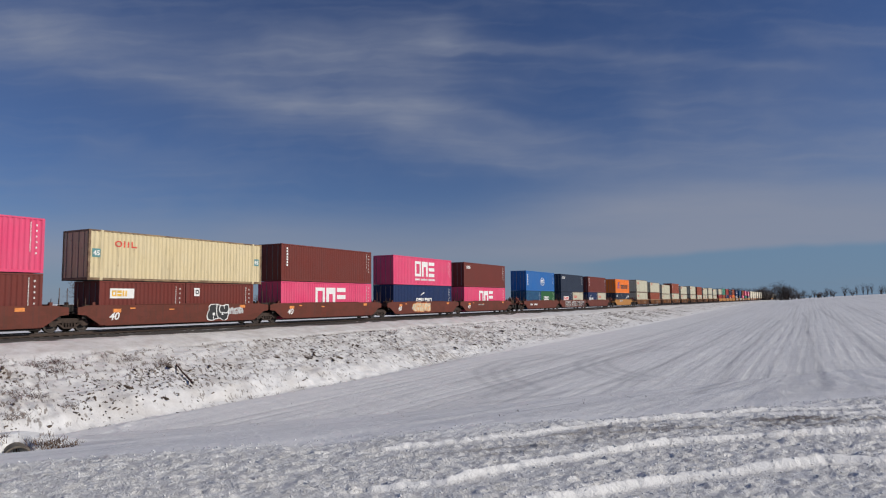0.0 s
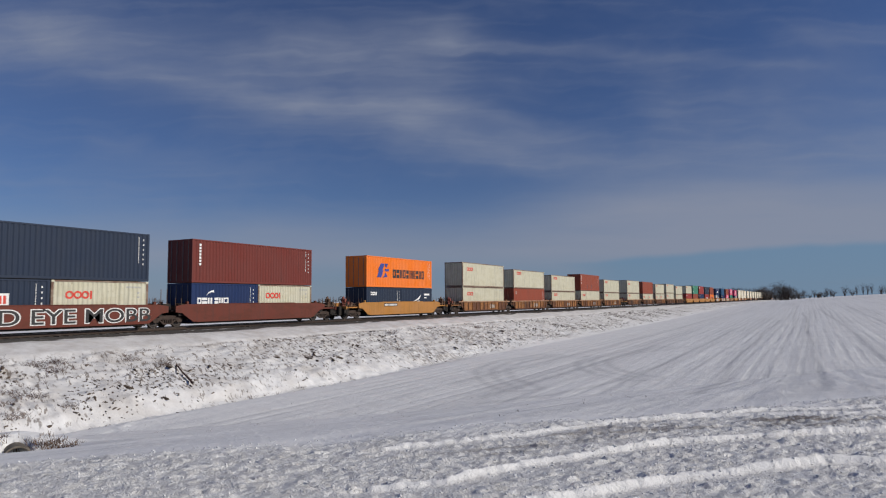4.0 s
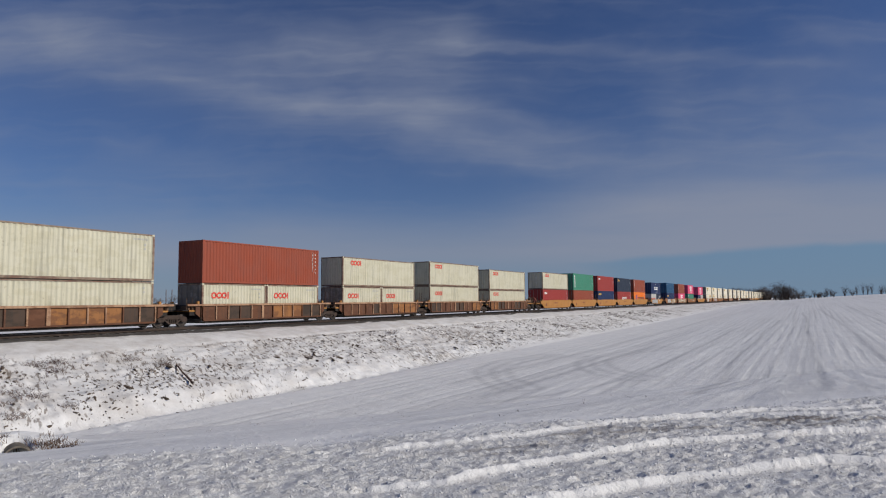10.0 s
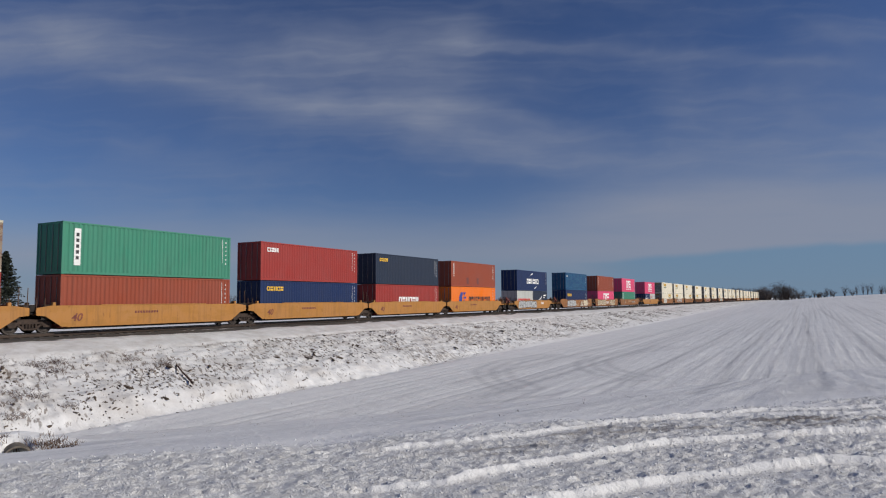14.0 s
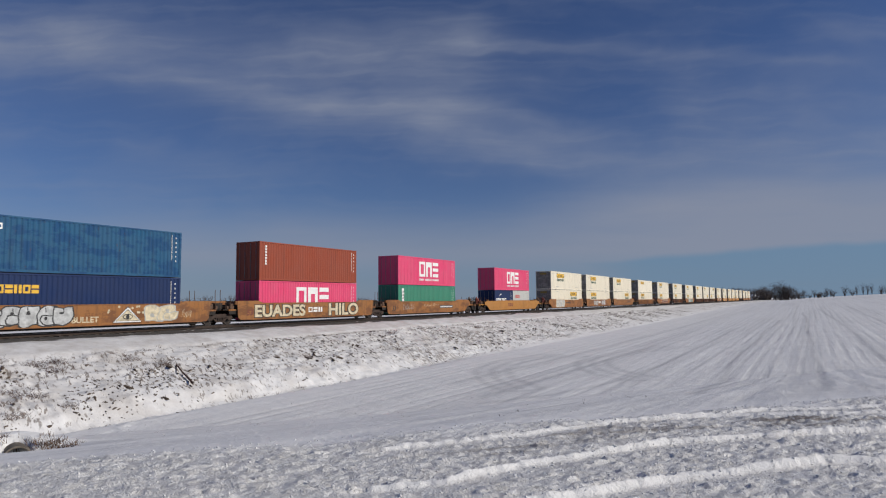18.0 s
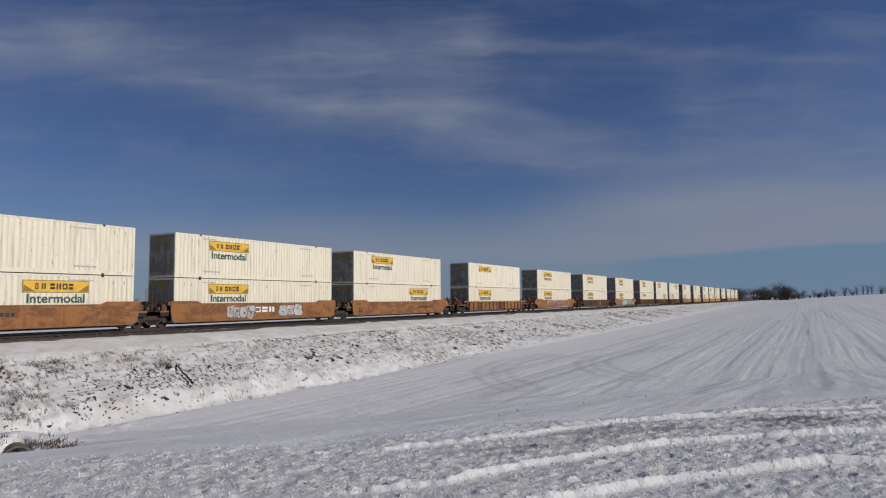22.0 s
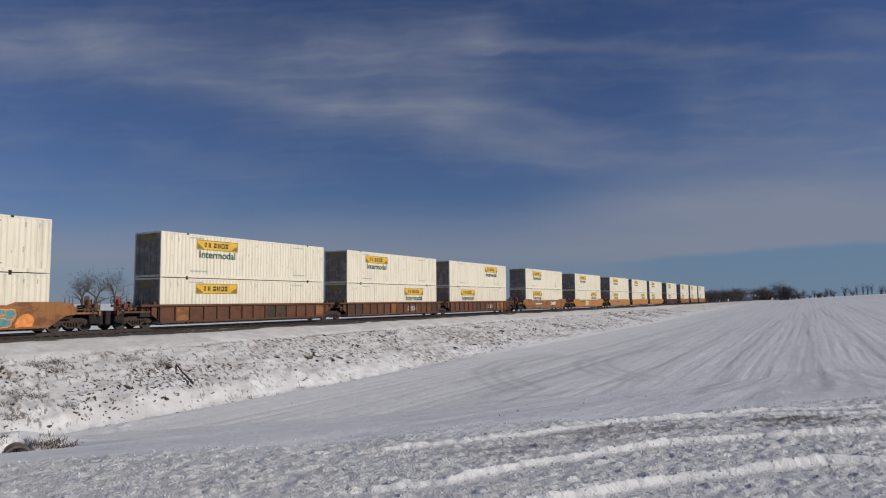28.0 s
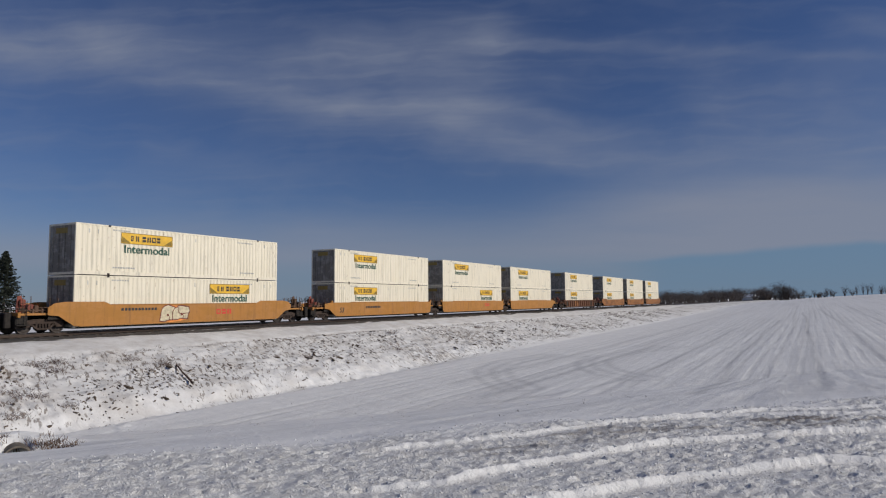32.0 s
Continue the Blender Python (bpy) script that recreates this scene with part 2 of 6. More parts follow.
def ground_base(x, y):
    """The lie of the land without its small relief."""
    w = sstep(25, 330, y)
    rise = np.clip(x - TOE_X, 0, 62)
    near = TOE_Z + 0.045 * np.clip(x - TOE_X - 8, 0, 54)
    far = -0.55 + 0.064 * rise
    z = near * (1 - w) + far * w
    # the drive stands above the field
    u = edge_dist(x, y)
    ramp_ = np.clip(1 - u / 16.0, 0, 1)
    ramp_ = np.where(u < 1.5, np.minimum(ramp_, 1), ramp_)
    zr = z + (DRIVE_Z - z) * ramp_
    z = np.where(DRIVE_Z > z, zr, np.where(u < 0, DRIVE_Z, z + (DRIVE_Z - z) * sstep(8, 0, u)))
    # the bank up to the track
    t = np.clip((TOE_X - x) / (TOE_X - TOP_X), 0, 1)
    t = t * 0.75 + 0.25 * t * t * (3 - 2 * t)
    zb = z + (np.maximum(TOP_Z, z) - z) * t
    z = np.where(x < TOE_X, zb, z)
    # a ditch at the foot of the bank
    z = z - 0.45 * np.exp(-((x - TOE_X + 0.9) / 0.8) ** 2) * sstep(60, 20, y)
    # hollow before the mouth of the culvert, and the earth over its pipe
    z = z - 0.46 * np.exp(-((x - CULVERT[0] - 0.55) ** 2 + (y - CULVERT[1] + 0.3) ** 2) / 0.5) + 0.30 * np.exp(-((x - CULVERT[0] + 0.85) ** 2 + (y - CULVERT[1] - 0.35) ** 2) / 0.7)
    pa, pc = (x - CULVERT[0]) * 0.917 - (y - CULVERT[1]) * 0.399, (x - CULVERT[0]) * 0.399 + (y - CULVERT[1]) * 0.917
    z = z - 0.42 * np.exp(-(pc / 0.17) ** 4) * sstep(-0.52, -0.36, pa) * sstep(0.12, -0.1, pa)
    # the bed of the track and the land behind it
    s = sstep(-43.5, -47.5, x)
    z = np.where(x < TRACK_X, z * (1 - s) + (-0.95 + 0.3 * np.sin(y / 90.0)) * s, z)
    bed = sstep(-42.5, -41.0, x) * (1 - sstep(-34.6, -33.4, x))
    z = z * (1 - bed) + (-0.62) * bed
    return z


RUTS = [((-3.6, 5.1), (-3.13, 5.61), (-2.61, 6.75), (-1.6, 8.31), (-0.3, 9.55), (0.78, 10.45), (2.5, 11.6)),
        ((-2.4, 5.0), (-1.84, 5.82), (-1.29, 6.63), (-0.53, 7.53), (0.03, 8.18), (0.62, 8.48), (2.5, 9.3)),
        ((-4.4, 6.5), (-3.32, 7.95), (-2.44, 9.56), (-1.34, 10.57), (-0.79, 11.33), (1.5, 13.0)),
        ((-3.0, 8.9), (-2.0, 10.0), (-0.9, 10.9), (1.6, 12.3))]


CURLS = [((-10.0, 58.0), (-12.4, 51.5), (-13.5, 48.0), (-13.0, 43.8), (-11.4, 39.4), (-9.5, 36.1), (-7.5, 34.0)), ((-17.4, 48.0), (-18.2, 42.5), (-17.2, 37.0), (-14.9, 32.7), (-12.0, 29.0))]

TRACKS = [((-2.6, 18.0), (-3.0, 21.8), (-4.2, 41.5), (-4.3, 58.7), (-4.1, 110.0)), ((-11.7, 24.1), (-9.6, 27.5), (-8.3, 32.9), (-8.1, 43.7), (-8.0, 90.0)), ((-12.5, 26.0), (-12.4, 32.1), (-11.9, 60.0)),
          ((0.3, 17.4), (0.1, 57.3), (-1.2, 140.0)), ((3.4, 42.6), (3.4, 82.3), (1.5, 160.0)), ((-16.0, 30.0), (-15.5, 120.0)), ((7.5, 60.0), (7.0, 170.0))]


def line_dist(x, y, pts):
    """Signed distance to a broken line: positive on its left."""
    best = np.full_like(x, 1e9)
    sign = np.ones_like(x)
    for (ax, ay), (bx, by) in zip(pts, pts[1:]):
        dx, dy = bx - ax, by - ay
        t = np.clip(((x - ax) * dx + (y - ay) * dy) / (dx * dx + dy * dy), 0, 1)
        d = np.hypot(x - ax - t * dx, y - ay - t * dy)
        side = np.sign(dx * (y - ay) - dy * (x - ax))
        sign = np.where(d < best, side, sign)
        best = np.minimum(d, best)
    return best * sign


def ground_detail(x, y):
    """Relief, dirt and thin cover on the sheet."""
    u = edge_dist(x, y)
    wob = 0.7 * (fbm(x * 0.9, y * 0.9, 3, 5) - 0.5)
    drive = sstep(0.5, -0.5, u + wob * 1.6)
    dz = np.zeros_like(x)
    # trodden and ploughed snow on the drive, crumbs and chunks
    al, ac = x * 0.669 + y * 0.743, u      # along and across the drive
    lumps = fbm(al * 1.6, ac * 3.4, 3, 11, 0.6) - 0.5
    crumb = np.abs(fbm(al * 5.5, ac * 13.0, 3, 23, 0.7) - 0.5)
    chunk = sstep(0.56, 0.66, fbm(al * 7.5, ac * 14.0, 2, 29, 0.5))
    rough = drive * (0.012 * lumps + 0.088 * crumb + 0.020 * chunk)
    dirt = np.zeros_like(x)
    smooth = np.zeros_like(x)
    lit_face = np.zeros_like(x)
    for k, pts in enumerate(RUTS):
        d = line_dist(x, y, pts) + 0.06 * (fbm(x * 2.5, y * 2.5, 3, 31 + k) - 0.5) + 0.06 * (fbm(x * 8, y * 8, 3, 131 + k) - 0.5)
        deep = (0.042, 0.050, 0.026, 0.024)[k]
        groove = np.exp(-((d + 0.14) / 0.125) ** 6)
        ridge = sstep(-0.025, 0.0, d) * sstep(0.085, 0.012, d)
        brk = 0.55 + 0.6 * sstep(0.35, 0.6, fbm(x * 1.3, y * 1.3, 2, 37 + k))
        dz += drive * (-deep * 0.65 * groove + deep * 0.85 * ridge * brk)
        smooth = np.maximum(smooth, np.maximum(0.7 * groove, 0.3 * ridge))
        dirt += drive * 0.16 * groove
        # rut walls kept whiter: their sunlit faces are put into the colour mask
        lit_face = np.maximum(lit_face, np.exp(-(d / 0.045) ** 2))
    dz += rough * (1 - smooth)
    d0 = line_dist(x, y, RUTS[0])
    strip = np.exp(-((d0 - 0.75) / 0.5) ** 2) * sstep(-4.8, -3.0, x)
    east = sstep(-1.6, 0.6, x) * np.exp(-((d0 - 0.75) / 0.8) ** 2)
    soil = fbm(al * 0.9 + 3, ac * 4.0, 5, 47, 0.62)
    dirt += drive * (strip * (0.18 + 0.38 * sstep(0.40, 0.64, soil)) + 0.16 * sstep(0.48, 0.68, soil) + east * 0.32 * sstep(0.38, 0.62, soil))
    # field: rows along the track, low drifts
    field = (1 - drive) * sstep(TOE_X - 1, TOE_X + 1, x)
    dz += field * sstep(150, 50, y) * (0.05 * (fbm(x * 1.6, y * 0.12, 3, 61) - 0.5) + 0.12 * (fbm(x * 0.15, y * 0.05, 3, 67) - 0.5))
    thin = field * (0.55 + 0.45 * sstep(TOE_X, TOE_X + 5, x)) * sstep(0.0, 2.5, u + wob)
    # the turns and lines of vehicles in the field
    wheel = np.zeros_like(x)
    for pts in CURLS:
        d = np.abs(line_dist(x, y, pts))
        wheel += field * (np.exp(-((d - 0.95) / 0.28) ** 2) + np.exp(-(d / 0.28) ** 2)) * (0.5 + 0.8 * (fbm(x * 0.8, y * 0.4, 3, 401) - 0.3))
    for pts in TRACKS:
        d = np.abs(line_dist(x, y, pts) + 0.5 * (fbm(x * 0.1, y * 0.06, 2, 411) - 0.5))
        wheel += field * 0.75 * np.exp(-(d / 0.22) ** 2)
    # bank: a smooth apron of snow under the ballast, a bare rim, then tussocks under patchy snow
    bank = sstep(TOE_X + 0.4, TOE_X - 1.0, x) * (1 - sstep(TOP_X - 1.2, TOP_X - 2.0, x))
    rim = RIM_X + 0.9 * (fbm(x * 0.2, y * 0.16, 3, 521) - 0.5)
    broken = bank * sstep(rim - 0.25, rim + 0.25, x)
    tus = fbm(x * 1.4, y * 1.1, 4, 71, 0.55)
    tus2 = fbm(x * 3.2 + y * 1.5, y * 2.2 - x, 3, 83, 0.6)
    foot = 0.45 + 0.55 * sstep(TOE_X - 0.6, TOE_X - 2.4, x)
    dz += bank * (0.24 * (tus - 0.5) + 0.36 * np.clip(tus2 - 0.49, 0, 1) + 0.13 * (fbm(x * 2.4 - y * 2.4, (x + y) * 1.1, 3, 91, 0.7) - 0.5)) * (0.12 + 0.88 * sstep(rim - 0.3, rim + 0.4, x)) * foot
    dz += bank * 0.10 * sstep(rim + 0.15, rim - 0.35, x)
    edge = np.exp(-((x - rim - 0.1) / 0.22) ** 2) * sstep(0.42, 0.60, fbm(x * 0.7, y * 0.35, 4, 525))
    dirt += bank * 0.75 * edge
    shelf = np.exp(-((x - TOP_X + 1.7) / 1.0) ** 2)
    dz += shelf * (0.34 * (fbm(x * 0.4, y * 0.22, 3, 501) - 0.5) + 0.12 * (fbm(x * 1.5, y * 1.2, 3, 505) - 0.5))
    # footprints and kicked-up snow along the foot of the bank
    d = np.abs(line_dist(x, y, TRAIL))
    dz += np.exp(-(d / 0.16) ** 2) * 0.30 * (fbm(x * 2.2, y * 2.2, 2, 531) - 0.45)
    return dz, np.clip(dirt, 0, 1), np.clip(thin, 0, 1), broken * (0.35 + 0.65 * foot), drive * (1 - 0.85 * lit_face), np.clip(wheel, 0, 1), bank * (0.35 + 0.65 * sstep(TOE_X - 1.0, TOE_X - 5.0, x) + 0.6 * sstep(rim + 0.2, rim - 0.3, x))


def graded(fine0, fine1, step, lo, hi, grow, cap):
    c = list(np.arange(fine0, fine1, step))
    s, p = step, fine1
    while p < hi:
        c.append(p)
        s = min(s * grow, cap(p))
        p += s
    c.append(hi)
    s, p = step, fine0
    while p > lo:
        s = min(s * grow, cap(p))
        p -= s
        c.insert(0, max(p, lo))
    return np.array(c)


def build_ground():
    xs = graded(-9.0, 1.8, 0.027, -3000, 3000, 1.035, lambda p: 0.15 if -36 < p < 0 else 400)
    ys = graded(3.2, 13.6, 0.027, -3000, 4200, 1.03, lambda p: 0.16 if 0 < p < 62 else 400)
    gx, gy = np.meshgrid(xs, ys)
    z = ground_base(gx, gy)
    dz, dirt, thin, bank, drive, wheel, dusty = ground_detail(gx, gy)
    keep = sstep(-43, -40, gx) * 1.0
    z = z + dz * keep
    nx, ny = len(xs), len(ys)
    me = bpy.data.meshes.new("ground")
    co = np.stack([gx, gy, z], -1).reshape(-1, 3).astype(np.float32)
    i = (np.arange(ny - 1)[:, None] * nx + np.arange(nx - 1)[None, :]).reshape(-1)
    quads = np.stack([i, i + 1, i + 1 + nx, i + nx], -1).astype(np.int32)
    me.vertices.add(len(co))
    me.vertices.foreach_set("co", co.ravel())
    me.loops.add(quads.size)
    me.loops.foreach_set("vertex_index", quads.ravel())
    me.polygons.add(len(quads))
    me.polygons.foreach_set("loop_start", np.arange(0, quads.size, 4, dtype=np.int32))
    me.update(calc_edges=True)
    for key, arr in (("dirt", dirt), ("thin", thin), ("bank", bank), ("trodden", drive), ("wheel", wheel), ("dusty", dusty)):
        at = me.attributes.new(key, "FLOAT", "POINT")
        at.data.foreach_set("value", arr.reshape(-1).astype(np.float32))
    me.polygons.foreach_set("use_smooth", np.ones(len(quads), dtype=bool))
    me.materials.append(SNOW)
    return tagged(new("ground", me), "snow-covered field, bank and rutted drive with bare earth", "ground", kind="structure")


build_ground()


def ground_zs(xs, ys):
    a, b = np.asarray(xs, dtype=float), np.asarray(ys, dtype=float)
    return ground_base(a, b) + ground_detail(a, b)[0] * sstep(-43, -40, a)


def ground_z(x, y):
    return float(ground_zs([x], [y])[0])
# ---- track ----
def ballast_material():
    m, nt, b = material("ballast_stone")
    pos = nt.nodes.new("ShaderNodeNewGeometry").outputs["Position"]
    n = tex(nt, pos, 14.0, 6, 0.6)
    stone = mixc(nt, ramp(nt, n, 0.3, 0.7), (0.03, 0.027, 0.024), (0.095, 0.088, 0.08))
    lying = ramp(nt, tex(nt, pos, 1.0, 6, 0.62, (1.3, 0.28, 1.0)), 0.60, 0.66)
    nt.links.new(mixc(nt, mathn(nt, "MULTIPLY", lying, 0.8), stone, (0.72, 0.71, 0.70)), b.inputs["Base Color"])
    b.inputs["Roughness"].default_value = 0.9
    bump(nt, b, n, 0.4, 0.04)
    return m


BALLAST = ballast_material()
TIE = plain("tie_wood", (0.07, 0.055, 0.045), 0.9, 0, 0.4, 8.0)
RAIL = plain("rail_steel", (0.07, 0.05, 0.04), 0.5, 0.6, 0.3, 5.0)
RAILTOP = plain("rail_head_steel", (0.55, 0.55, 0.56), 0.25, 1.0, 0.1, 3.0)


def build_track():
    y0, y1 = -160.0, 900.0
    xs = np.array([-4.9, -4.0, -3.3, -2.2, -1.2, 0, 1.2, 2.2, 3.1, 3.6, 4.0]) + TRACK_X
    zs = np.array([-0.75, -0.6, -0.27, -0.2, -0.2, -0.2, -0.2, -0.2, -0.24, -0.42, -0.70])
    ys = [y0]
    while ys[-1] < y1:
        ys.append(ys[-1] + (0.3 if -5 < ys[-1] < 110 else 4.0))
    ys = np.array(ys)
    gx, gy = np.meshgrid(xs, ys)
    gz = np.tile(zs, (len(ys), 1))
    edge = np.clip((np.abs(gx - TRACK_X) - 2.2) / 1.4, 0, 1)
    gx = gx + edge * (1.5 * (fbm(gx * 0.3, gy * 0.22, 3, 5) - 0.5) + 0.6 * (fbm(gx, gy * 1.3, 3, 6) - 0.5))
    gz = gz + 0.09 * (fbm(gx * 4, gy * 4, 3, 8) - 0.5)
    nx = len(xs)
    faces = [(r * nx + c, r * nx + c + 1, (r + 1) * nx + c + 1, (r + 1) * nx + c) for r in range(len(ys) - 1) for c in range(nx - 1)]
    me = bpy.data.meshes.new("ballast_bed")
    me.from_pydata(np.stack([gx, gy, gz], -1).reshape(-1, 3).tolist(), [], faces)
    me.materials.append(BALLAST)
    bed = tagged(new("ballast_bed", me), "dark grey crushed stone ballast under the railway track", "ballast", kind="structure")
    prof = [(-0.07, -0.17), (0.07, -0.17), (0.07, -0.15), (0.012, -0.13), (0.012, -0.04), (0.036, -0.03), (0.036, 0.0), (-0.036, 0.0), (-0.036, -0.03), (-0.012, -0.04), (-0.012, -0.13), (-0.07, -0.15)]
    for sx in (-0.7525, 0.7525):
        bm = bmesh.new()
        a = [bm.verts.new((TRACK_X + sx + x, y0, z)) for x, z in prof]
        b = [bm.verts.new((TRACK_X + sx + x, y1, z)) for x, z in prof]
        for k in range(len(prof)):
            bm.faces.new((a[k], b[k], b[(k + 1) % len(prof)], a[(k + 1) % len(prof)]))
        rail = new("rail", mesh("rail", bm))
        rail.data.materials.append(RAIL)
        tagged(rail, "rusty steel rail spiked to wooden ties", "rail", "rails", "structure")
        part("rail_head", box(TRACK_X + sx - 0.03, TRACK_X + sx + 0.03, y0, y1, 0.0, 0.004), RAILTOP, rail, "polished running surface")
    tie_me = mesh("tie", box(-1.3, 1.3, -0.11, 0.11, -0.32, -0.165))
    tie_me.materials.append(TIE)
    for k in range(300):
        t = part("tie", tie_me, None, bed)
        t.location = (TRACK_X + 0.04 * math.sin(k * 7.1), 2 + k * 0.52, 0.0)


build_track()

# ---- paints of the train ----
CREAM = paint("cream_container_paint", (0.58, 0.555, 0.425), (0.20, 0.15, 0.10), 0.75, 0.6, 0.55, (0.54, 0.51, 0.375))
TAN = paint("yellowed_cream_paint", (0.66, 0.55, 0.33), (0.20, 0.11, 0.06), 0.75, 0.6)
WHITE = paint("white_container_paint", (0.80, 0.735, 0.585), (0.27, 0.14, 0.07), 0.85, 0.55, 0.5)
# yellow of the end plates, darker than the side boards
DULLYELLOW = paint("dull_yellow_plate", (0.34, 0.24, 0.06), (0.10, 0.08, 0.05), 0.6, 0.6, 0.6)
# road grime, darkened further: the shade of the ends is put into the colour
GRIME_SHADE = paint("grime_and_end_shade_paint", (0.23, 0.21, 0.18), (0.07, 0.055, 0.04), 0.9, 0.9, 0.6, (0.40, 0.375, 0.33))
PINK = paint("magenta_container_paint", (0.73, 0.068, 0.175), (0.40, 0.05, 0.11), 0.35, 0.35)
MAROON = paint("maroon_container_paint", (0.165, 0.036, 0.028), (0.08, 0.026, 0.02), 0.5, 0.4)
RUSTRED = paint("red_oxide_container_paint", (0.30, 0.068, 0.036), (0.14, 0.05, 0.03), 0.5, 0.45)
RED = paint("red_container_paint", (0.33, 0.042, 0.036), (0.2, 0.03, 0.03), 0.3, 0.25)
NAVY = paint("navy_container_paint", (0.016, 0.034, 0.105), (0.045, 0.035, 0.04), 0.4, 0.35)
SLATE = paint("dark_slate_container_paint", (0.026, 0.038, 0.066), (0.05, 0.04, 0.04), 0.4, 0.3)
BLUE = paint("bright_blue_container_paint", (0.02, 0.14, 0.42), (0.05, 0.05, 0.08), 0.25, 0.3)
SEABLUE = paint("worn_blue_container_paint", (0.022, 0.100, 0.20), (0.12, 0.06, 0.04), 0.7, 0.6, 0.55, (0.014, 0.062, 0.165))
GREEN = paint("green_container_paint", (0.055, 0.245, 0.16), (0.05, 0.12, 0.08), 0.45, 0.5)
DKGREEN = paint("dark_green_container_paint", (0.03, 0.13, 0.045), (0.05, 0.06, 0.03), 0.3, 0.3)
ORANGE = paint("orange_container_paint", (0.85, 0.19, 0.012), (0.3, 0.1, 0.03), 0.2, 0.2)
GREYW = paint("light_grey_container_paint", (0.52, 0.53, 0.50), (0.25, 0.2, 0.16), 0.4, 0.4)
CAR_MAROON = paint("maroon_car_paint", (0.15, 0.040, 0.027), (0.06, 0.026, 0.016), 0.7, 0.6, 0.6, (0.12, 0.040, 0.027))
CAR_YELLOW = paint("yellow_car_paint", (0.45, 0.205, 0.052), (0.16, 0.07, 0.03), 0.7, 0.6, 0.6, (0.40, 0.19, 0.05))
CAR_BROWN = paint("faded_orange_car_paint", (0.33, 0.142, 0.046), (0.085, 0.042, 0.026), 1.0, 0.8, 0.65, (0.17, 0.078, 0.042))
CAR_RUST = paint("rusted_car_paint", (0.15, 0.066, 0.036), (0.05, 0.028, 0.02), 0.9, 0.8, 0.7, (0.11, 0.05, 0.03))
CHORD = paint("bleached_rust_chord_paint", (0.42, 0.25, 0.15), (0.13, 0.06, 0.035), 1.0, 0.6, 0.7, (0.24, 0.12, 0.07))
# darkest of the browns that vary from panel to panel
DARKPANEL = paint("dark_brown_car_paint", (0.085, 0.055, 0.04), (0.04, 0.03, 0.02), 0.9, 0.8, 0.7, (0.05, 0.038, 0.03))
DARKSTEEL = plain("grimy_steel", (0.026, 0.021, 0.018), 0.8, 0.2, 0.5, 5.0)
TRUCKRUST = plain("rusty_cast_steel", (0.052, 0.034, 0.026), 0.85, 0.1, 0.5, 5.0)
GALV = plain("galvanised_steel", (0.20, 0.20, 0.20), 0.5, 0.5, 0.3, 4.0)
RUSTPOST = paint("rusted_cream_frame_paint", (0.27, 0.205, 0.15), (0.10, 0.045, 0.034), 1.0, 0.9, 0.65, (0.16, 0.08, 0.06))
DARKPOST = paint("browned_frame_paint", (0.30, 0.21, 0.12), (0.08, 0.045, 0.03), 1.0, 0.9, 0.65, (0.13, 0.08, 0.055))
RUSTBAR = plain("rust_brown_bar", (0.12, 0.07, 0.045), 0.85, 0.1, 0.4, 4.0)
REDPIPE = plain("red_oxide_fitting", (0.22, 0.055, 0.035), 0.7, 0, 0.35, 4.0)
SAFETY = plain("yellow_reflector", (0.60, 0.30, 0.03), 0.6, 0, 0.25, 4.0)
WHEELSTEEL = plain("wheel_steel", (0.06, 0.05, 0.045), 0.55, 0.6, 0.4, 5.0)
INK = {"white": plain("white_marking", (0.78, 0.78, 0.76), 0.6, 0, 0.1, 2.0), "red": plain("red_marking", (0.62, 0.05, 0.03), 0.6, 0, 0.2, 2.0),
       "yellow": plain("yellow_marking", (0.72, 0.42, 0.03), 0.55, 0, 0.2, 2.0), "black": plain("black_marking", (0.02, 0.02, 0.022), 0.6, 0, 0.2, 2.0),
       "blue": plain("blue_marking", (0.03, 0.05, 0.26), 0.6, 0, 0.2, 2.0), "green": plain("green_marking", (0.012, 0.075, 0.05), 0.6, 0, 0.2, 2.0),
       "grey": plain("grey_marking", (0.40, 0.40, 0.38), 0.7, 0, 0.3, 2.0), "brown": plain("brown_marking", (0.16, 0.04, 0.03), 0.7, 0, 0.3, 2.0),
       "cream": plain("cream_marking", (0.60, 0.52, 0.36), 0.7, 0, 0.35, 4.0), "teal": plain("teal_marking", (0.10, 0.26, 0.26), 0.7, 0, 0.3, 4.0),
       "olive": plain("olive_marking", (0.26, 0.17, 0.02), 0.65, 0, 0.25, 4.0), "orange": plain("orange_marking", (0.75, 0.26, 0.06), 0.7, 0, 0.3, 4.0), "silver": plain("silver_marking", (0.45, 0.46, 0.46), 0.6, 0, 0.35, 4.0)}


# ---- markings ----
def rect(y, z, w, h):
    return [(y, z), (y + w, z), (y + w, z + h), (y, z + h)]


def ring(cy, cz, ry, rz, thick, n=14, a0=0.0, a1=360.0):
    out = []
    for k in range(n):
        p, q = radians(a0 + (a1 - a0) * k / n), radians(a0 + (a1 - a0) * (k + 1) / n)
        out.append([(cy + ry * math.cos(p), cz + rz * math.sin(p)), (cy + ry * math.cos(q), cz + rz * math.sin(q)),
                    (cy + (ry - thick) * math.cos(q), cz + (rz - thick) * math.sin(q)), (cy + (ry - thick) * math.cos(p), cz + (rz - thick) * math.sin(p))][::-1])
    return [o[::-1] for o in out]


def frame4(y, z, w, h, t):
    return [rect(y, z, w, t), rect(y, z + h - t, w, t), rect(y, z + t, t, h - 2 * t), rect(y + w - t, z + t, t, h - 2 * t)]


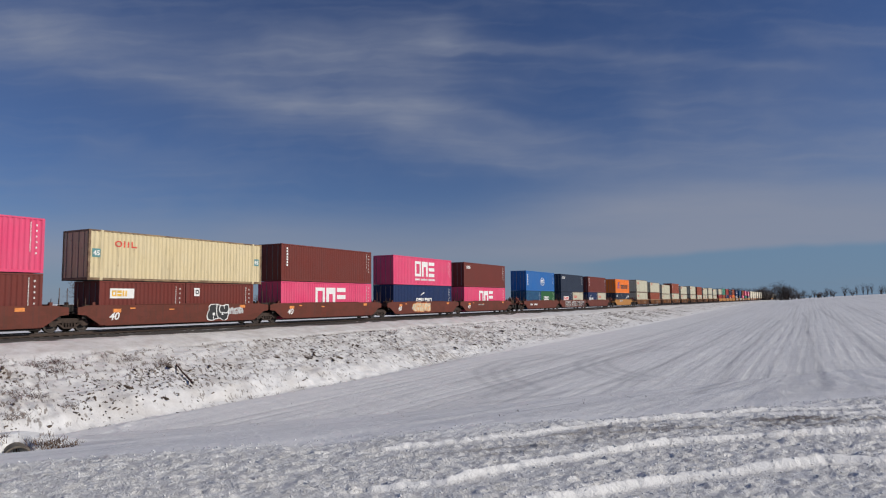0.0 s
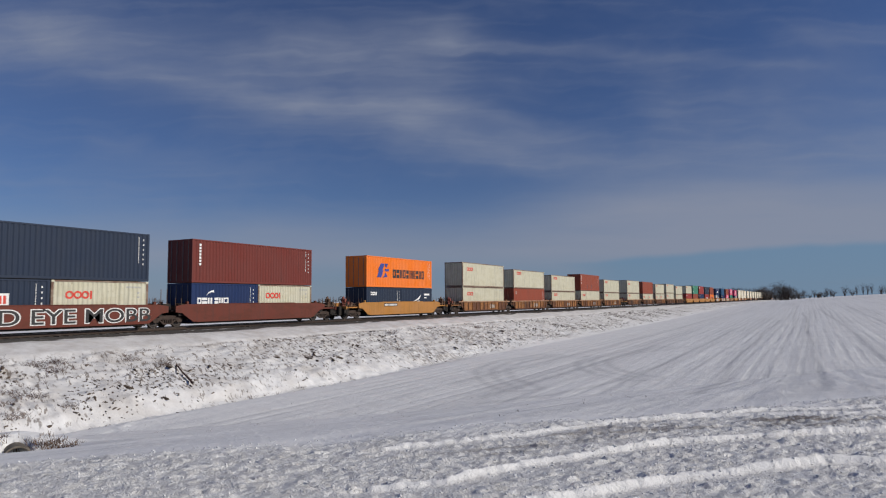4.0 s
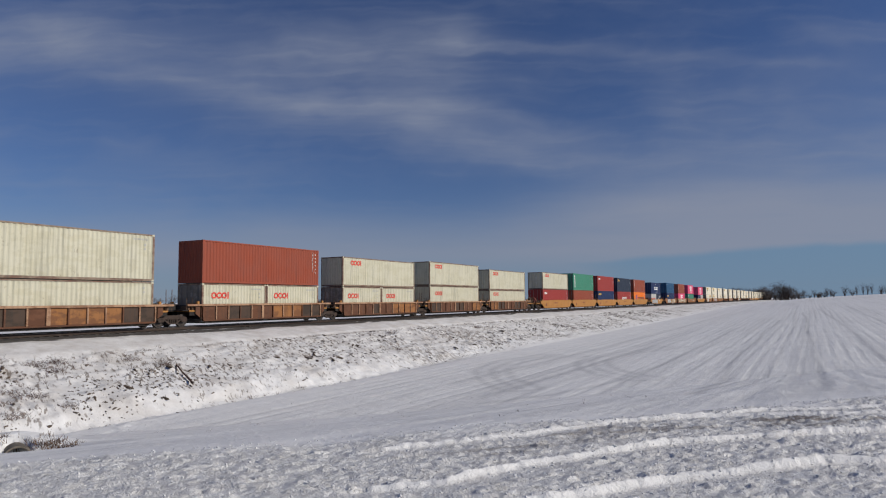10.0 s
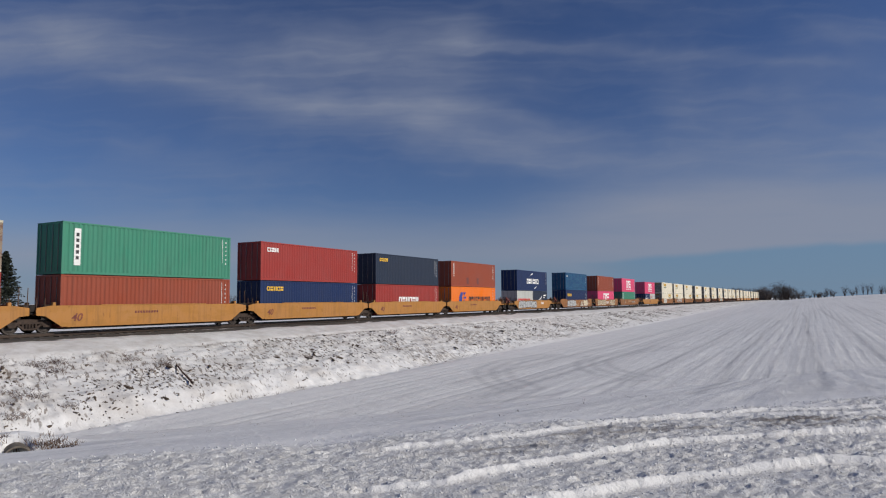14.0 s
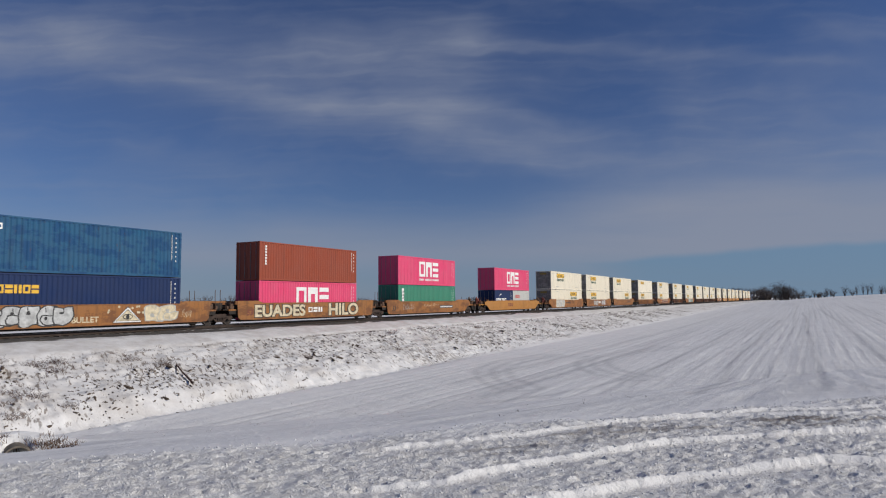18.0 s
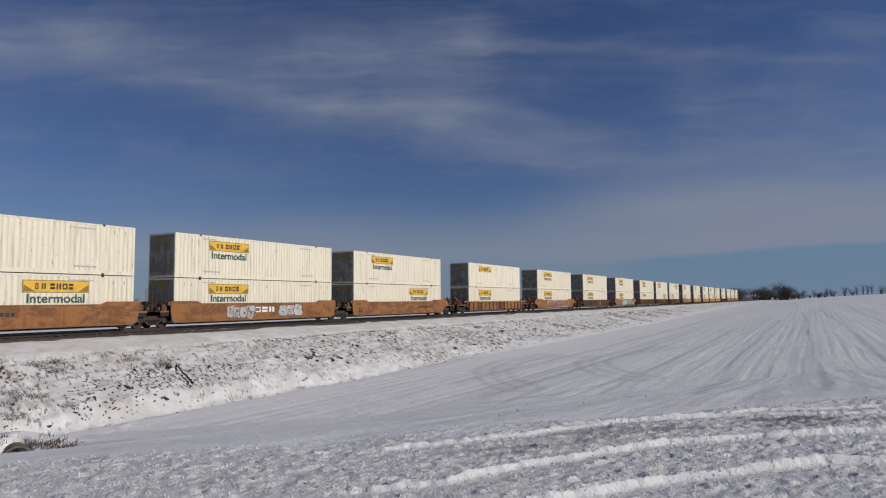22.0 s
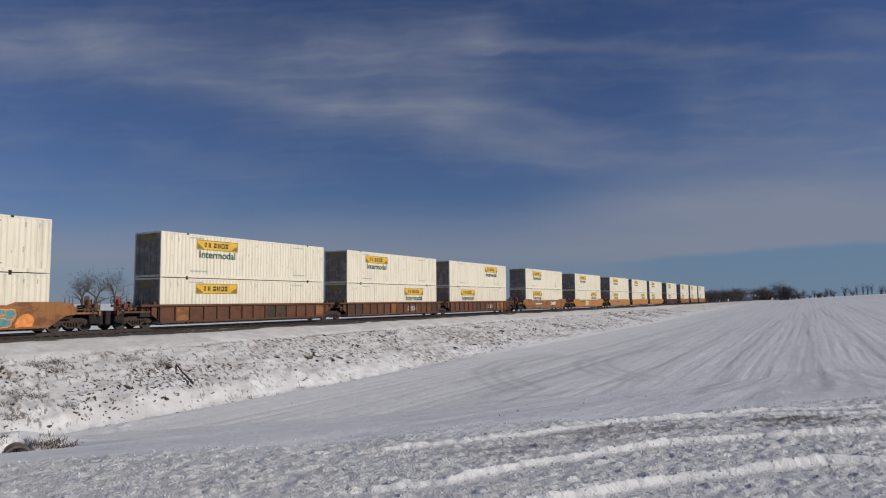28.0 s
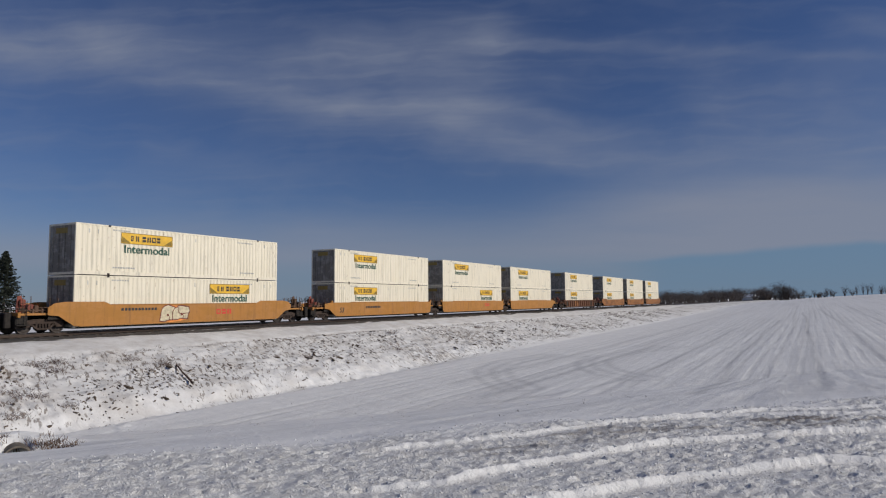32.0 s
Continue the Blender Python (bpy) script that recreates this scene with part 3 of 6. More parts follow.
def marking(polys, colour, parent, x, key=None, name="marking", lift=0.0, step=0.0):
    """Paint on a side: flat pieces 3 mm proud of the side at x, each a step above the one before."""
    x0 = x + lift

    def build():
        bm = bmesh.new()
        for k, p in enumerate(polys):
            a = [bm.verts.new((x0 + 0.003 + step * k, y, z)) for y, z in p]
            bm.faces.new(a)
        bmesh.ops.recalc_face_normals(bm, faces=bm.faces[:])
        for f in bm.faces:
            if f.normal.x < 0:
                f.normal_flip()
        return bm
    ob = shared(name, key or (len(MOVERS), random.random()), build, INK[colour], parent)
    if len(polys) > 1:
        ob["kind"] = "stuff"
    return ob


def text_mesh(word, size, italic=False, fat=0.02):
    cu = bpy.data.curves.new("word", "FONT")
    cu.body, cu.size, cu.extrude = word, size, 0.002
    cu.offset = fat * size
    if italic:
        cu.shear = 0.25
    ob = new("word", cu)
    me = bpy.data.meshes.new_from_object(ob.evaluated_get(bpy.context.evaluated_depsgraph_get()))
    bpy.data.objects.remove(ob)
    bpy.data.curves.remove(cu)
    xs = [v.co.x for v in me.vertices]
    lo, hi = min(xs), max(xs)
    for v in me.vertices:
        v.co.x = (v.co.x - lo) / (hi - lo)
    ys = [v.co.y for v in me.vertices]
    for v in me.vertices:
        v.co.y = (v.co.y - min(ys)) / (max(ys) - min(ys))
    return me


def lettering(word, y, z, w, h, colour, parent, x, italic=False, fat=0.02):
    def build():
        me = text_mesh(word, 1.0, italic, fat).copy()
        me.transform(Matrix(((0, 0, 1, 0), (w, 0, 0, 0), (0, h, 0, 0), (0, 0, 0, 1))))
        me.materials.clear()
        me.materials.append(INK[colour])
        return me
    ob = part("lettering", cached(("word", word, w, h, colour, italic, fat), build), None, parent)
    ob.location = (x + 0.004, y, z)
    return ob


# ---- containers ----
def corrugated(L, z0, z1, x_out, depth, pitch, flat):
    """A corrugated side from y=-L/2 to L/2, facing +x."""
    bm = bmesh.new()
    n = max(1, int(round(L / pitch)))
    p = L / n
    pts = []
    for k in range(n):
        y = -L / 2 + k * p
        s = (p - 2 * flat * p) / 2
        pts += [(y, x_out), (y + flat * p, x_out), (y + flat * p + s, x_out - depth), (y + 2 * flat * p + s, x_out - depth)]
    pts.append((L / 2, x_out))
    lo = [bm.verts.new((x, y, z0)) for y, x in pts]
    hi = [bm.verts.new((x, y, z1)) for y, x in pts]
    for a in range(len(pts) - 1):
        bm.faces.new((lo[a], lo[a + 1], hi[a + 1], hi[a]))
    return bm


def turned(bm, deg):
    bmesh.ops.rotate(bm, verts=bm.verts[:], cent=(0, 0, 0), matrix=Matrix.Rotation(radians(deg), 3, "Z"))
    return bm


DIM = {20: (6.06, 2.438, 2.65), 40: (12.19, 2.438, 2.96), 41: (12.19, 2.438, 2.65), 45: (13.72, 2.5, 2.96), 53: (16.15, 2.59, 2.96)}


def container_frame(L, W, H, posts):
    bm = bmesh.new()
    w, h = W / 2, L / 2
    for sx in (-1, 1):
        for sy in (-1, 1):
            add_box(bm, sx * w - (0.10 if sx > 0 else 0), sx * w + (0.10 if sx < 0 else 0), sy * h - (0.14 if sy > 0 else 0), sy * h + (0.14 if sy < 0 else 0), 0.0, H)
        a, b = (w - 0.07, w) if sx > 0 else (-w, -w + 0.07)
        add_box(bm, a, b, -h + 0.14, h - 0.14, H - 0.09, H - 0.005)
        add_box(bm, a, b, -h + 0.14, h - 0.14, 0.02, 0.16 if not posts else 0.24)
    for sy in (-1, 1):
        a, b = (h - 0.1, h) if sy > 0 else (-h, -h + 0.1)
        add_box(bm, -w + 0.1, w - 0.1, a, b, H - 0.12, H - 0.005)
        add_box(bm, -w + 0.1, w - 0.1, a, b, 0.02, 0.16)
    return bm


def roof_mesh(L, W, H):
    bm = bmesh.new()
    n = int(L / 0.35)
    w = W / 2 - 0.07
    pts = []
    for k in range(n):
        y = -L / 2 + 0.1 + k * (L - 0.2) / n
        p = (L - 0.2) / n
        pts += [(y, H - 0.03), (y + 0.4 * p, H - 0.03), (y + 0.5 * p, H - 0.012), (y + 0.9 * p, H - 0.012)]
    pts.append((L / 2 - 0.1, H - 0.03))
    a = [bm.verts.new((-w, y, z)) for y, z in pts]
    b = [bm.verts.new((w, y, z)) for y, z in pts]
    for k in range(len(pts) - 1):
        bm.faces.new((a[k], b[k], b[k + 1], a[k + 1]))
    return bm


def rod_mesh(H):
    return add_cyl(bmesh.new(), (0, 0, 0.12), (0, 0, H - 0.12), 0.022, n=6)


BODY = {CREAM: "cream", TAN: "yellowed cream", WHITE: "white", PINK: "magenta pink", MAROON: "dark maroon", RUSTRED: "red-brown", RED: "red", NAVY: "navy blue",
        SLATE: "dark slate blue", BLUE: "bright blue", SEABLUE: "worn sea-blue", GREEN: "green", DKGREEN: "dark green", ORANGE: "orange", GREYW: "light grey"}


def container(size, mat, logo, q, z, smooth=False, doors=True, seat="stacked on another container"):
    L, W, H = DIM[size]
    label = "%s %s freight container %s" % (BODY[mat], "smooth-sided" if smooth else "corrugated", seat)
    e = thing("freight_container", label, "container", "containers on the train")
    k = (size, smooth)
    shared("frame", k, lambda: container_frame(L, W, H, size == 53), {CREAM: RUSTPOST, TAN: DARKPOST}.get(mat, mat), e)
    zb = 0.24 if size == 53 else 0.16
    inset = 0.003 if size == 53 else 0.012
    if smooth:
        def side():
            bm = box(W / 2 - 0.05, W / 2 - inset, -L / 2 + 0.14, L / 2 - 0.14, zb, H - 0.09)
            for s in range(1, 13):
                y = -L / 2 + s * L / 13
                add_box(bm, W / 2 - 0.02, W / 2 - inset + 0.004, y - 0.02, y + 0.02, zb, H - 0.09)
            return bm
    elif size == 53:
        def side():
            return corrugated(L - 0.28, zb, H - 0.09, W / 2 - inset, 0.03, 0.30, 0.33)
    else:
        def side():
            return corrugated(L - 0.28, zb, H - 0.09, W / 2 - inset, 0.036, 0.285, 0.26)
    shared("side_wall", k, side, mat, e)
    far = shared("side_wall", k, side, mat, e)
    far.rotation_euler = (0, 0, math.pi)
    shared("roof", k, lambda: roof_mesh(L, W, H), mat, e)
    shared("floor", k, lambda: box(-W / 2 + 0.02, W / 2 - 0.02, -L / 2 + 0.1, L / 2 - 0.1, 0.002, 0.018), DARKSTEEL, e)
    back = shared("end_wall", k, lambda: turned(corrugated(W - 0.2, 0.16, H - 0.12, L / 2 - 0.012, 0.04, 0.25, 0.28), 90), mat, e)
    if doors:
        for s in (-1, 1):
            # pale containers get doors in a darker colour that carries the end's shade
            d = shared("door", (k, s), lambda s=s: box(min(0.005 * s, s * (W / 2 - 0.1)), max(0.005 * s, s * (W / 2 - 0.1)), -L / 2 + 0.02, -L / 2 + 0.07, 0.16, H - 0.12, 0.01), GRIME_SHADE if mat in (WHITE, CREAM) else mat, e)
            for off in (0.3, 0.85):
                r = shared("lock_rod", H, lambda: rod_mesh(H), GRIME_SHADE if size == 53 else GALV, d)
                r.location = (s * off, -L / 2 + 0.0, 0)
    else:
        f = shared("end_wall", k, lambda: turned(corrugated(W - 0.2, 0.16, H - 0.12, L / 2 - 0.012, 0.04, 0.25, 0.28), 90), mat, e)
        f.rotation_euler = (0, 0, math.pi)
    cy = 6.02 if size in (45, 53) else L / 2 - 0.09
    for sx in (-1, 1):
        for sy in (-1, 1):
            for zz in (0.0, H - 0.118):
                c = shared("corner_casting", size == 53, lambda: box(-0.09, 0.09, -0.09, 0.09, 0, 0.122, 0.012), DARKSTEEL if size == 53 else mat, e)
                c.location = (sx * (W / 2 - 0.085), sy * cy, zz)
    if size in (45, 53):
        for sy in (-1, 1):
            p = shared("lift_post", (size, "post"), lambda: box(W / 2 - 0.05, W / 2 + 0.004, -0.09, 0.09, 0.1, H - 0.1), mat, e)
            p.location = (0, sy * 6.02, 0)
    if mat is WHITE and doors and size == 53:
        shared("end_plate", "end_plate", lambda: box(-0.55, 0.55, -L / 2 - 0.034, -L / 2 - 0.026, H - 0.58, H - 0.26), DULLYELLOW, e, "dull yellow plate")
    if logo:
        logo(e, L, W / 2 - inset, H)
    on_train(e, q, z)
    return e


def codes(e, L, x, H):
    """Small vertical and stacked rows of unreadable marks near an end."""
    y = L / 2
    key = ("codes", L)
    marking([rect(y - 0.75, H - 0.35 - 0.15 * k, 0.035, 0.125) for k in range(11)], "white", e, x, key)
    marking([rect(y - 0.45, H - 0.45 - 0.3 * k, 0.07, 0.10) for k in range(6)], "white", e, x, (key, 2))


def logo_pink(e, L, x, H):
    """A hollow square, a slotted block and stacked bars, with a thin line of marks under them."""
    s, z, h = -1.95, 0.92, 1.6
    marking(frame4(s, z, 1.22, h, 0.28), "white", e, x, "pink_a")
    t = 0.36
    marking([[(s + 1.42, z), (s + 1.42 + t, z), (s + 1.42 + t, z + 0.66 * h), (s + 2.65 - t, z + 0.66 * h), (s + 2.65 - t, z), (s + 2.65, z), (s + 2.65, z + h), (s + 1.42, z + h)]], "white", e, x, "pink_b")
    for k in range(3):
        marking([rect(s + 2.87, z + k * (h - 0.36) / 2, 1.22, 0.36)], "white", e, x, ("pink_c", k))
    marking([rect(s + 0.2 * k, z - 0.42, 0.14, 0.2) for k in range(21) if k not in (5, 13)], "white", e, x, "pink_line")
    codes(e, L, x, H)


def logo_rings(e, L, x, H):
    y, z = -L / 2 + (1.45 if L > 7 else 1.05), H - 0.82
    p = ring(y, z, 0.25, 0.23, 0.11) + ring(y + 0.47, z, 0.25, 0.23, 0.11) + ring(y + 0.93, z, 0.24, 0.23, 0.11) + [rect(y + 1.2, z - 0.23, 0.13, 0.46)]
    marking(p, "red", e, x, ("rings", L))
    marking([rect(L / 2 - 1.5 + 0.13 * k, H - 0.4, 0.09, 0.1) for k in range(8)] + [rect(L / 2 - 0.75, H - 0.75, 0.13, 0.13), rect(L / 2 - 0.75, H - 1.0, 0.13, 0.1)], "grey", e, x, ("rings_code", L))


def arc(cy, cz, r, a0, a1, t, sy=1.0):
    out = []
    n = 8
    for k in range(n):
        p, q = radians(a0 + (a1 - a0) * k / n), radians(a0 + (a1 - a0) * (k + 1) / n)
        tp, tq = t * (k / n), t * ((k + 1) / n)
        out.append([(cy + sy * r * math.cos(p), cz + r * math.sin(p)), (cy + sy * r * math.cos(q), cz + r * math.sin(q)), (cy + sy * (r - tq) * math.cos(q), cz + (r - tq) * math.sin(q))] + ([(cy + sy * (r - tp) * math.cos(p), cz + (r - tp) * math.sin(p))] if k else []))
    return out


def glyphs(y, z, h, widths, gap):
    """Plain upright shapes that stand for a brand's letters: hollow boxes, split blocks, pairs of posts."""
    p, t = [], h * 0.24
    for k, w in enumerate(widths):
        if w <= 0:
            y += -w
            continue
        if k % 3 == 0:
            p += frame4(y, z, w, h, min(t, w * 0.36))
        elif k % 3 == 1:
            p += [rect(y, z, w, h * 0.42), rect(y, z + h * 0.58, w, h * 0.42)]
        else:
            p += [rect(y, z, w * 0.40, h), rect(y + w * 0.60, z, w * 0.40, h)]
        y += w + gap
    return p


def logo_arc(y=None, z=None, h=0.5, two=False):
    def go(e, L, x, H):
        yy = (-L / 2 + 0.5) if y is None else y
        zz = 1.05 if z is None else z
        k = h / 0.5
        marking(glyphs(yy, zz, h, [w * k for w in (0.42, 0.52, 0.46, -0.18, 0.42, 0.42, 0.55)], 0.06 * k), "white", e, x, ("arc", L, yy, zz, h))
        marking(arc(yy + 1.75 * k, zz + h + 0.06, 0.55 * k, 170, 95, 0.16, 1.5) + (arc(yy + 2.0 * k, zz - 0.04, 0.5 * k, -10, -85, 0.16, 1.5) if two else []), "white", e, x, ("arcs", L, yy, zz, two))
        codes(e, L, x, H)
    return go


def logo_globe(e, L, x, H):
    cy, cz = 0.7, 1.45
    p = ring(cy, cz, 0.85, 0.62, 0.07, 22, 20, 160) + ring(cy, cz, 0.85, 0.62, 0.07, 22, 200, 340) + ring(cy, cz, 0.45, 0.62, 0.06, 18, 25, 155) + ring(cy, cz, 0.45, 0.62, 0.06, 18, 205, 335)
    p += glyphs(cy - 0.92, cz - 0.04, 0.3, (0.3, 0.33, 0.3, 0.3, 0.33), 0.05) + [rect(cy - 0.85 + 0.22 * k, cz - 0.24, 0.15, 0.14) for k in range(8)]
    marking(p, "white", e, x, "globe")
    marking([rect(-L / 2 + 0.55, H - 0.7 - 0.24 * k, 0.24, 0.19) for k in range(7)], "white", e, x, "globe_col")
    codes(e, L, x, H)


def logo_corner(colour="white", n=4, w=0.9):
    def go(e, L, x, H):
        marking(glyphs(-L / 2 + 0.7, H - 0.75, 0.32, [w / n] * n, 0.05), colour, e, x, ("corner", L, colour, n, w))
        codes(e, L, x, H)
    return go


def logo_column(e, L, x, H):
    marking([rect(-L / 2 + 0.6, H - 0.45 - 0.22 * k, 0.17, 0.16) for k in range(7)], "white", e, x, ("column", L))
    codes(e, L, x, H)


def logo_plate(e, L, x, H):
    marking([rect(-L / 2 + 0.7, H - 2.45, 0.38, 2.1)], "white", e, x, ("plate", L))
    marking([rect(-L / 2 + 0.8, H - 0.8 - 0.33 * k, 0.18, 0.2) for k in range(5)], "black", e, x, ("plate_code", L), lift=0.003)
    codes(e, L, x, H)


def logo_orange(e, L, x, H):
    y, z, q = -L / 2 + 1.73, 0.95, 1.35
    p = [[(y + (a - y) * q, z + (b - z) * q) for a, b in o] for o in [[(y, z), (y + 0.55, z), (y + 0.8, z + 0.5), (y + 0.25, z + 0.5)], [(y + 0.1, z + 0.5), (y + 0.7, z + 0.5), (y + 0.95, z + 1.0), (y + 0.5, z + 1.0)], [(y + 0.8, z), (y + 1.35, z + 0.05), (y + 1.1, z + 0.38)], [(y + 1.0, z + 0.45), (y + 1.5, z + 0.45), (y + 1.55, z + 0.62), (y + 1.05, z + 0.62)], [(y + 1.15, z + 0.7), (y + 1.45, z + 1.0), (y + 0.95, z + 1.0)]]]
    marking(p, "blue", e, x, ("fins", L))
    marking(glyphs(y + 2.74, z, 0.85, (0.6, 0.48, 0.48, 0.48, 0.48, -0.05, 0.22, -0.05, 0.45, 0.2, 0.44, 0.46, 0.48), 0.12), "black", e, x, ("fins_word", L))
    codes(e, L, x, H)


def logo_wing(e, L, x, H):
    y, z = -1.1, 0.55
    marking(glyphs(y - 0.5, z + 0.22, 0.32, [0.26] * 3 + [-0.15] + [0.24] * 7, 0.04), "white", e, x, "wing_word")
    marking([[(y, z + 0.62), (y + 1.1, z + 1.0), (y + 1.9, z + 1.45), (y + 1.5, z + 0.95)], [(y + 0.6, z + 0.6), (y + 1.5, z + 0.85), (y + 1.6, z + 0.7)]], "white", e, x, "wing")
    marking([rect(L / 2 - 1.6, H - 0.75, 1.1, 0.2), rect(L / 2 - 1.6, H - 1.05, 0.5, 0.13)], "white", e, x, ("wing_code", L))


def logo_word(colour, y0, z0, h, n, box_colour=None, box_w=None):
    def go(e, L, x, H):
        y = -L / 2 + y0
        if box_colour:
            marking([rect(y - 0.12, z0 - 0.12, box_w, h + 0.24)], box_colour, e, x, ("wbox", L, y0, z0, h, box_colour))
        marking(glyphs(y, z0, h, [h * 0.85] * n, h * 0.14), colour, e, x, ("word", L, colour, y0, z0, h, n), lift=0.003)
        codes(e, L, x, H)
    return go


def logo_patch(e, L, x, H):
    logo_column(e, L, x, H)
    marking([rect(y, 0.35, 0.6, 0.75) for y in (-2.2, 0.6)], "brown", e, x, ("patch", L))


def logo_45(e, L, x, H):
    y, z = -L / 2 + 1.9, H - 0.75
    marking(ring(y, z, 0.24, 0.19, 0.08) + [rect(y + 0.35, z - 0.19, 0.09, 0.38), rect(y + 0.6, z - 0.19, 0.09, 0.36), rect(y + 0.85, z - 0.19, 0.09, 0.38), rect(y + 0.94, z - 0.19, 0.3, 0.09)], "red", e, x, "faded_rings")
    for s in (-L / 2 + 0.28, L / 2 - 0.75):
        marking([rect(s - 0.04, 1.35, 0.52, 0.5)], "teal", e, x, ("plate45", s))
        lettering("45", s + 0.02, 1.45, 0.4, 0.3, "white", e, x + 0.004)


def logo_yellow(y0, word=True):
    """A yellow board with plain dark shapes, and the word under it."""
    def go(e, L, x, H):
        y, z = y0, H - 0.98
        marking([rect(y - 0.04, z - 0.04, 3.68, 0.68)], "olive", e, x - 0.002, ("board_rim", y))
        marking([rect(y, z, 3.6, 0.6)], "yellow", e, x, ("board", y))
        marking([[(y + 0.02, z + 0.02), (y + 0.62, z + 0.02), (y + 0.02, z + 0.40)], [(y + 2.98, z + 0.02), (y + 3.58, z + 0.02), (y + 3.58, z + 0.40)]], "olive", e, x, ("board_corners", y), lift=0.003)
        marking(glyphs(y + 0.62, z + 0.14, 0.33, (0.17, -0.10, 0.22, -0.16, 0.27, 0.27, 0.29, 0.25), 0.07), "black", e, x, ("board_marks", y), lift=0.003)
        if word:
            lettering("Intermodal", y + 0.2, z - 0.60, 3.2, 0.50, "green", e, x)
        marking([rect(-6.02 + 0.25 + 0.17 * k, 0.42, 0.12, 0.09) for k in range(9)] + [rect(4.3 + 0.17 * k, 0.42, 0.12, 0.09) for k in range(8)] + [rect(4.0 + 0.17 * k, H - 0.35, 0.12, 0.08) for k in range(9)] + [rect(-5.8 + 0.17 * k, H - 0.3, 0.12, 0.08) for k in range(7)] + [rect(s, H - 0.55, 0.06, 0.25) for s in (-7.3, -6.75, 6.7, 7.4, 0.25)], "grey", e, x, "lift_lines")
    return go
# ---- well cars ----
def wheel_mesh():
    bm = add_cyl(bmesh.new(), (-0.065, 0, 0), (0.065, 0, 0), 0.42, n=24)
    add_cyl(bm, (-0.085, 0, 0), (-0.065, 0, 0), 0.45, n=24)
    add_cyl(bm, (0.065, 0, 0), (0.075, 0, 0), 0.34, 0.30, n=24)
    add_cyl(bm, (0.065, 0, 0), (0.14, 0, 0), 0.10, n=10)
    return bm


def side_frame_mesh():
    bm = bmesh.new()
    # two windows beside the springs leave an upper and a lower chord
    add_prism(bm, [(-1.15, 0.52), (-1.05, 0.34), (-0.72, 0.34), (-0.62, 0.52), (0.62, 0.52), (0.72, 0.34), (1.05, 0.34), (1.15, 0.52), (1.05, 0.64), (0.5, 0.78), (-0.5, 0.78), (-1.05, 0.64)], -0.06, 0.06)
    add_prism(bm, [(-0.66, 0.46), (-0.30, 0.20), (0.30, 0.20), (0.66, 0.46), (0.56, 0.52), (0.26, 0.29), (-0.26, 0.29), (-0.56, 0.52)], -0.06, 0.06)
    for s in (-0.34, 0.34):
        add_box(bm, -0.05, 0.05, s - 0.05, s + 0.05, 0.25, 0.55)
    for s in (-0.16, 0.0, 0.16):
        add_cyl(bm, (0, s, 0.28), (0, s, 0.54), 0.065, n=8)
    return bm


def truck(parent, y):
    t = part("truck", box(-0.95, 0.95, -0.22, 0.22, 0.42, 0.66, 0.03), DARKSTEEL, parent)
    t.location = (0, y, 0)
    for sx in (-1, 1):
        f = shared("side_frame", 0, side_frame_mesh, TRUCKRUST, t)
        f.location = (sx * 1.0, 0, 0)
        for sy in (-0.89, 0.89):
            w = shared("wheel", 0, wheel_mesh, WHEELSTEEL, t)
            w.location = (sx * 0.7525, sy, 0.42)
            w.rotation_euler = (0, 0, 0 if sx > 0 else math.pi)
    for sy in (-0.89, 0.89):
        a = shared("axle", 0, lambda: add_cyl(bmesh.new(), (-0.7, 0, 0), (0.7, 0, 0), 0.08, n=8), WHEELSTEEL, t)
        a.location = (0, sy, 0.42)
    return t


def outline(hw, lo_end, hi_end, raised, blunt=(False, False)):
    """Outline of a smooth side: taper at both ends, raised shoulders on the long cars."""
    top = 1.50

    def end(reach, cut):
        """One end from its lower corner up, counted outwards from the middle."""
        if cut:
            p = [(hw - 0.1, 0.33), (hw + 0.1, 0.48), (hw + 0.16, 0.85)]
            return p + ([(hw + 0.24, top + 0.14), (hw + 0.18, top + 0.2), (hw - 1.9, top + 0.2), (hw - 2.4, top)] if raised else [(hw + 0.24, top - 0.06), (hw + 0.18, top)])
        p = [(hw - 0.15, 0.33), (hw + 0.30, 0.62), (hw + 0.75, 0.92), (reach, 0.98), (reach, top - 0.12)]
        return p + ([(hw + 1.0, top + 0.12), (hw + 0.4, top + 0.2), (hw - 1.9, top + 0.2), (hw - 2.4, top)] if raised else [(hw + 0.45, top)])
    return end(hi_end, blunt[1]) + [(-y, z) for y, z in reversed(end(-lo_end, blunt[0]))]


def handrail(parent, sx, y, z0, z1):
    bm = add_cyl(bmesh.new(), (sx, y, z0), (sx, y, z1), 0.022, n=6)
    part("grab_post", bm, RUSTBAR, parent)


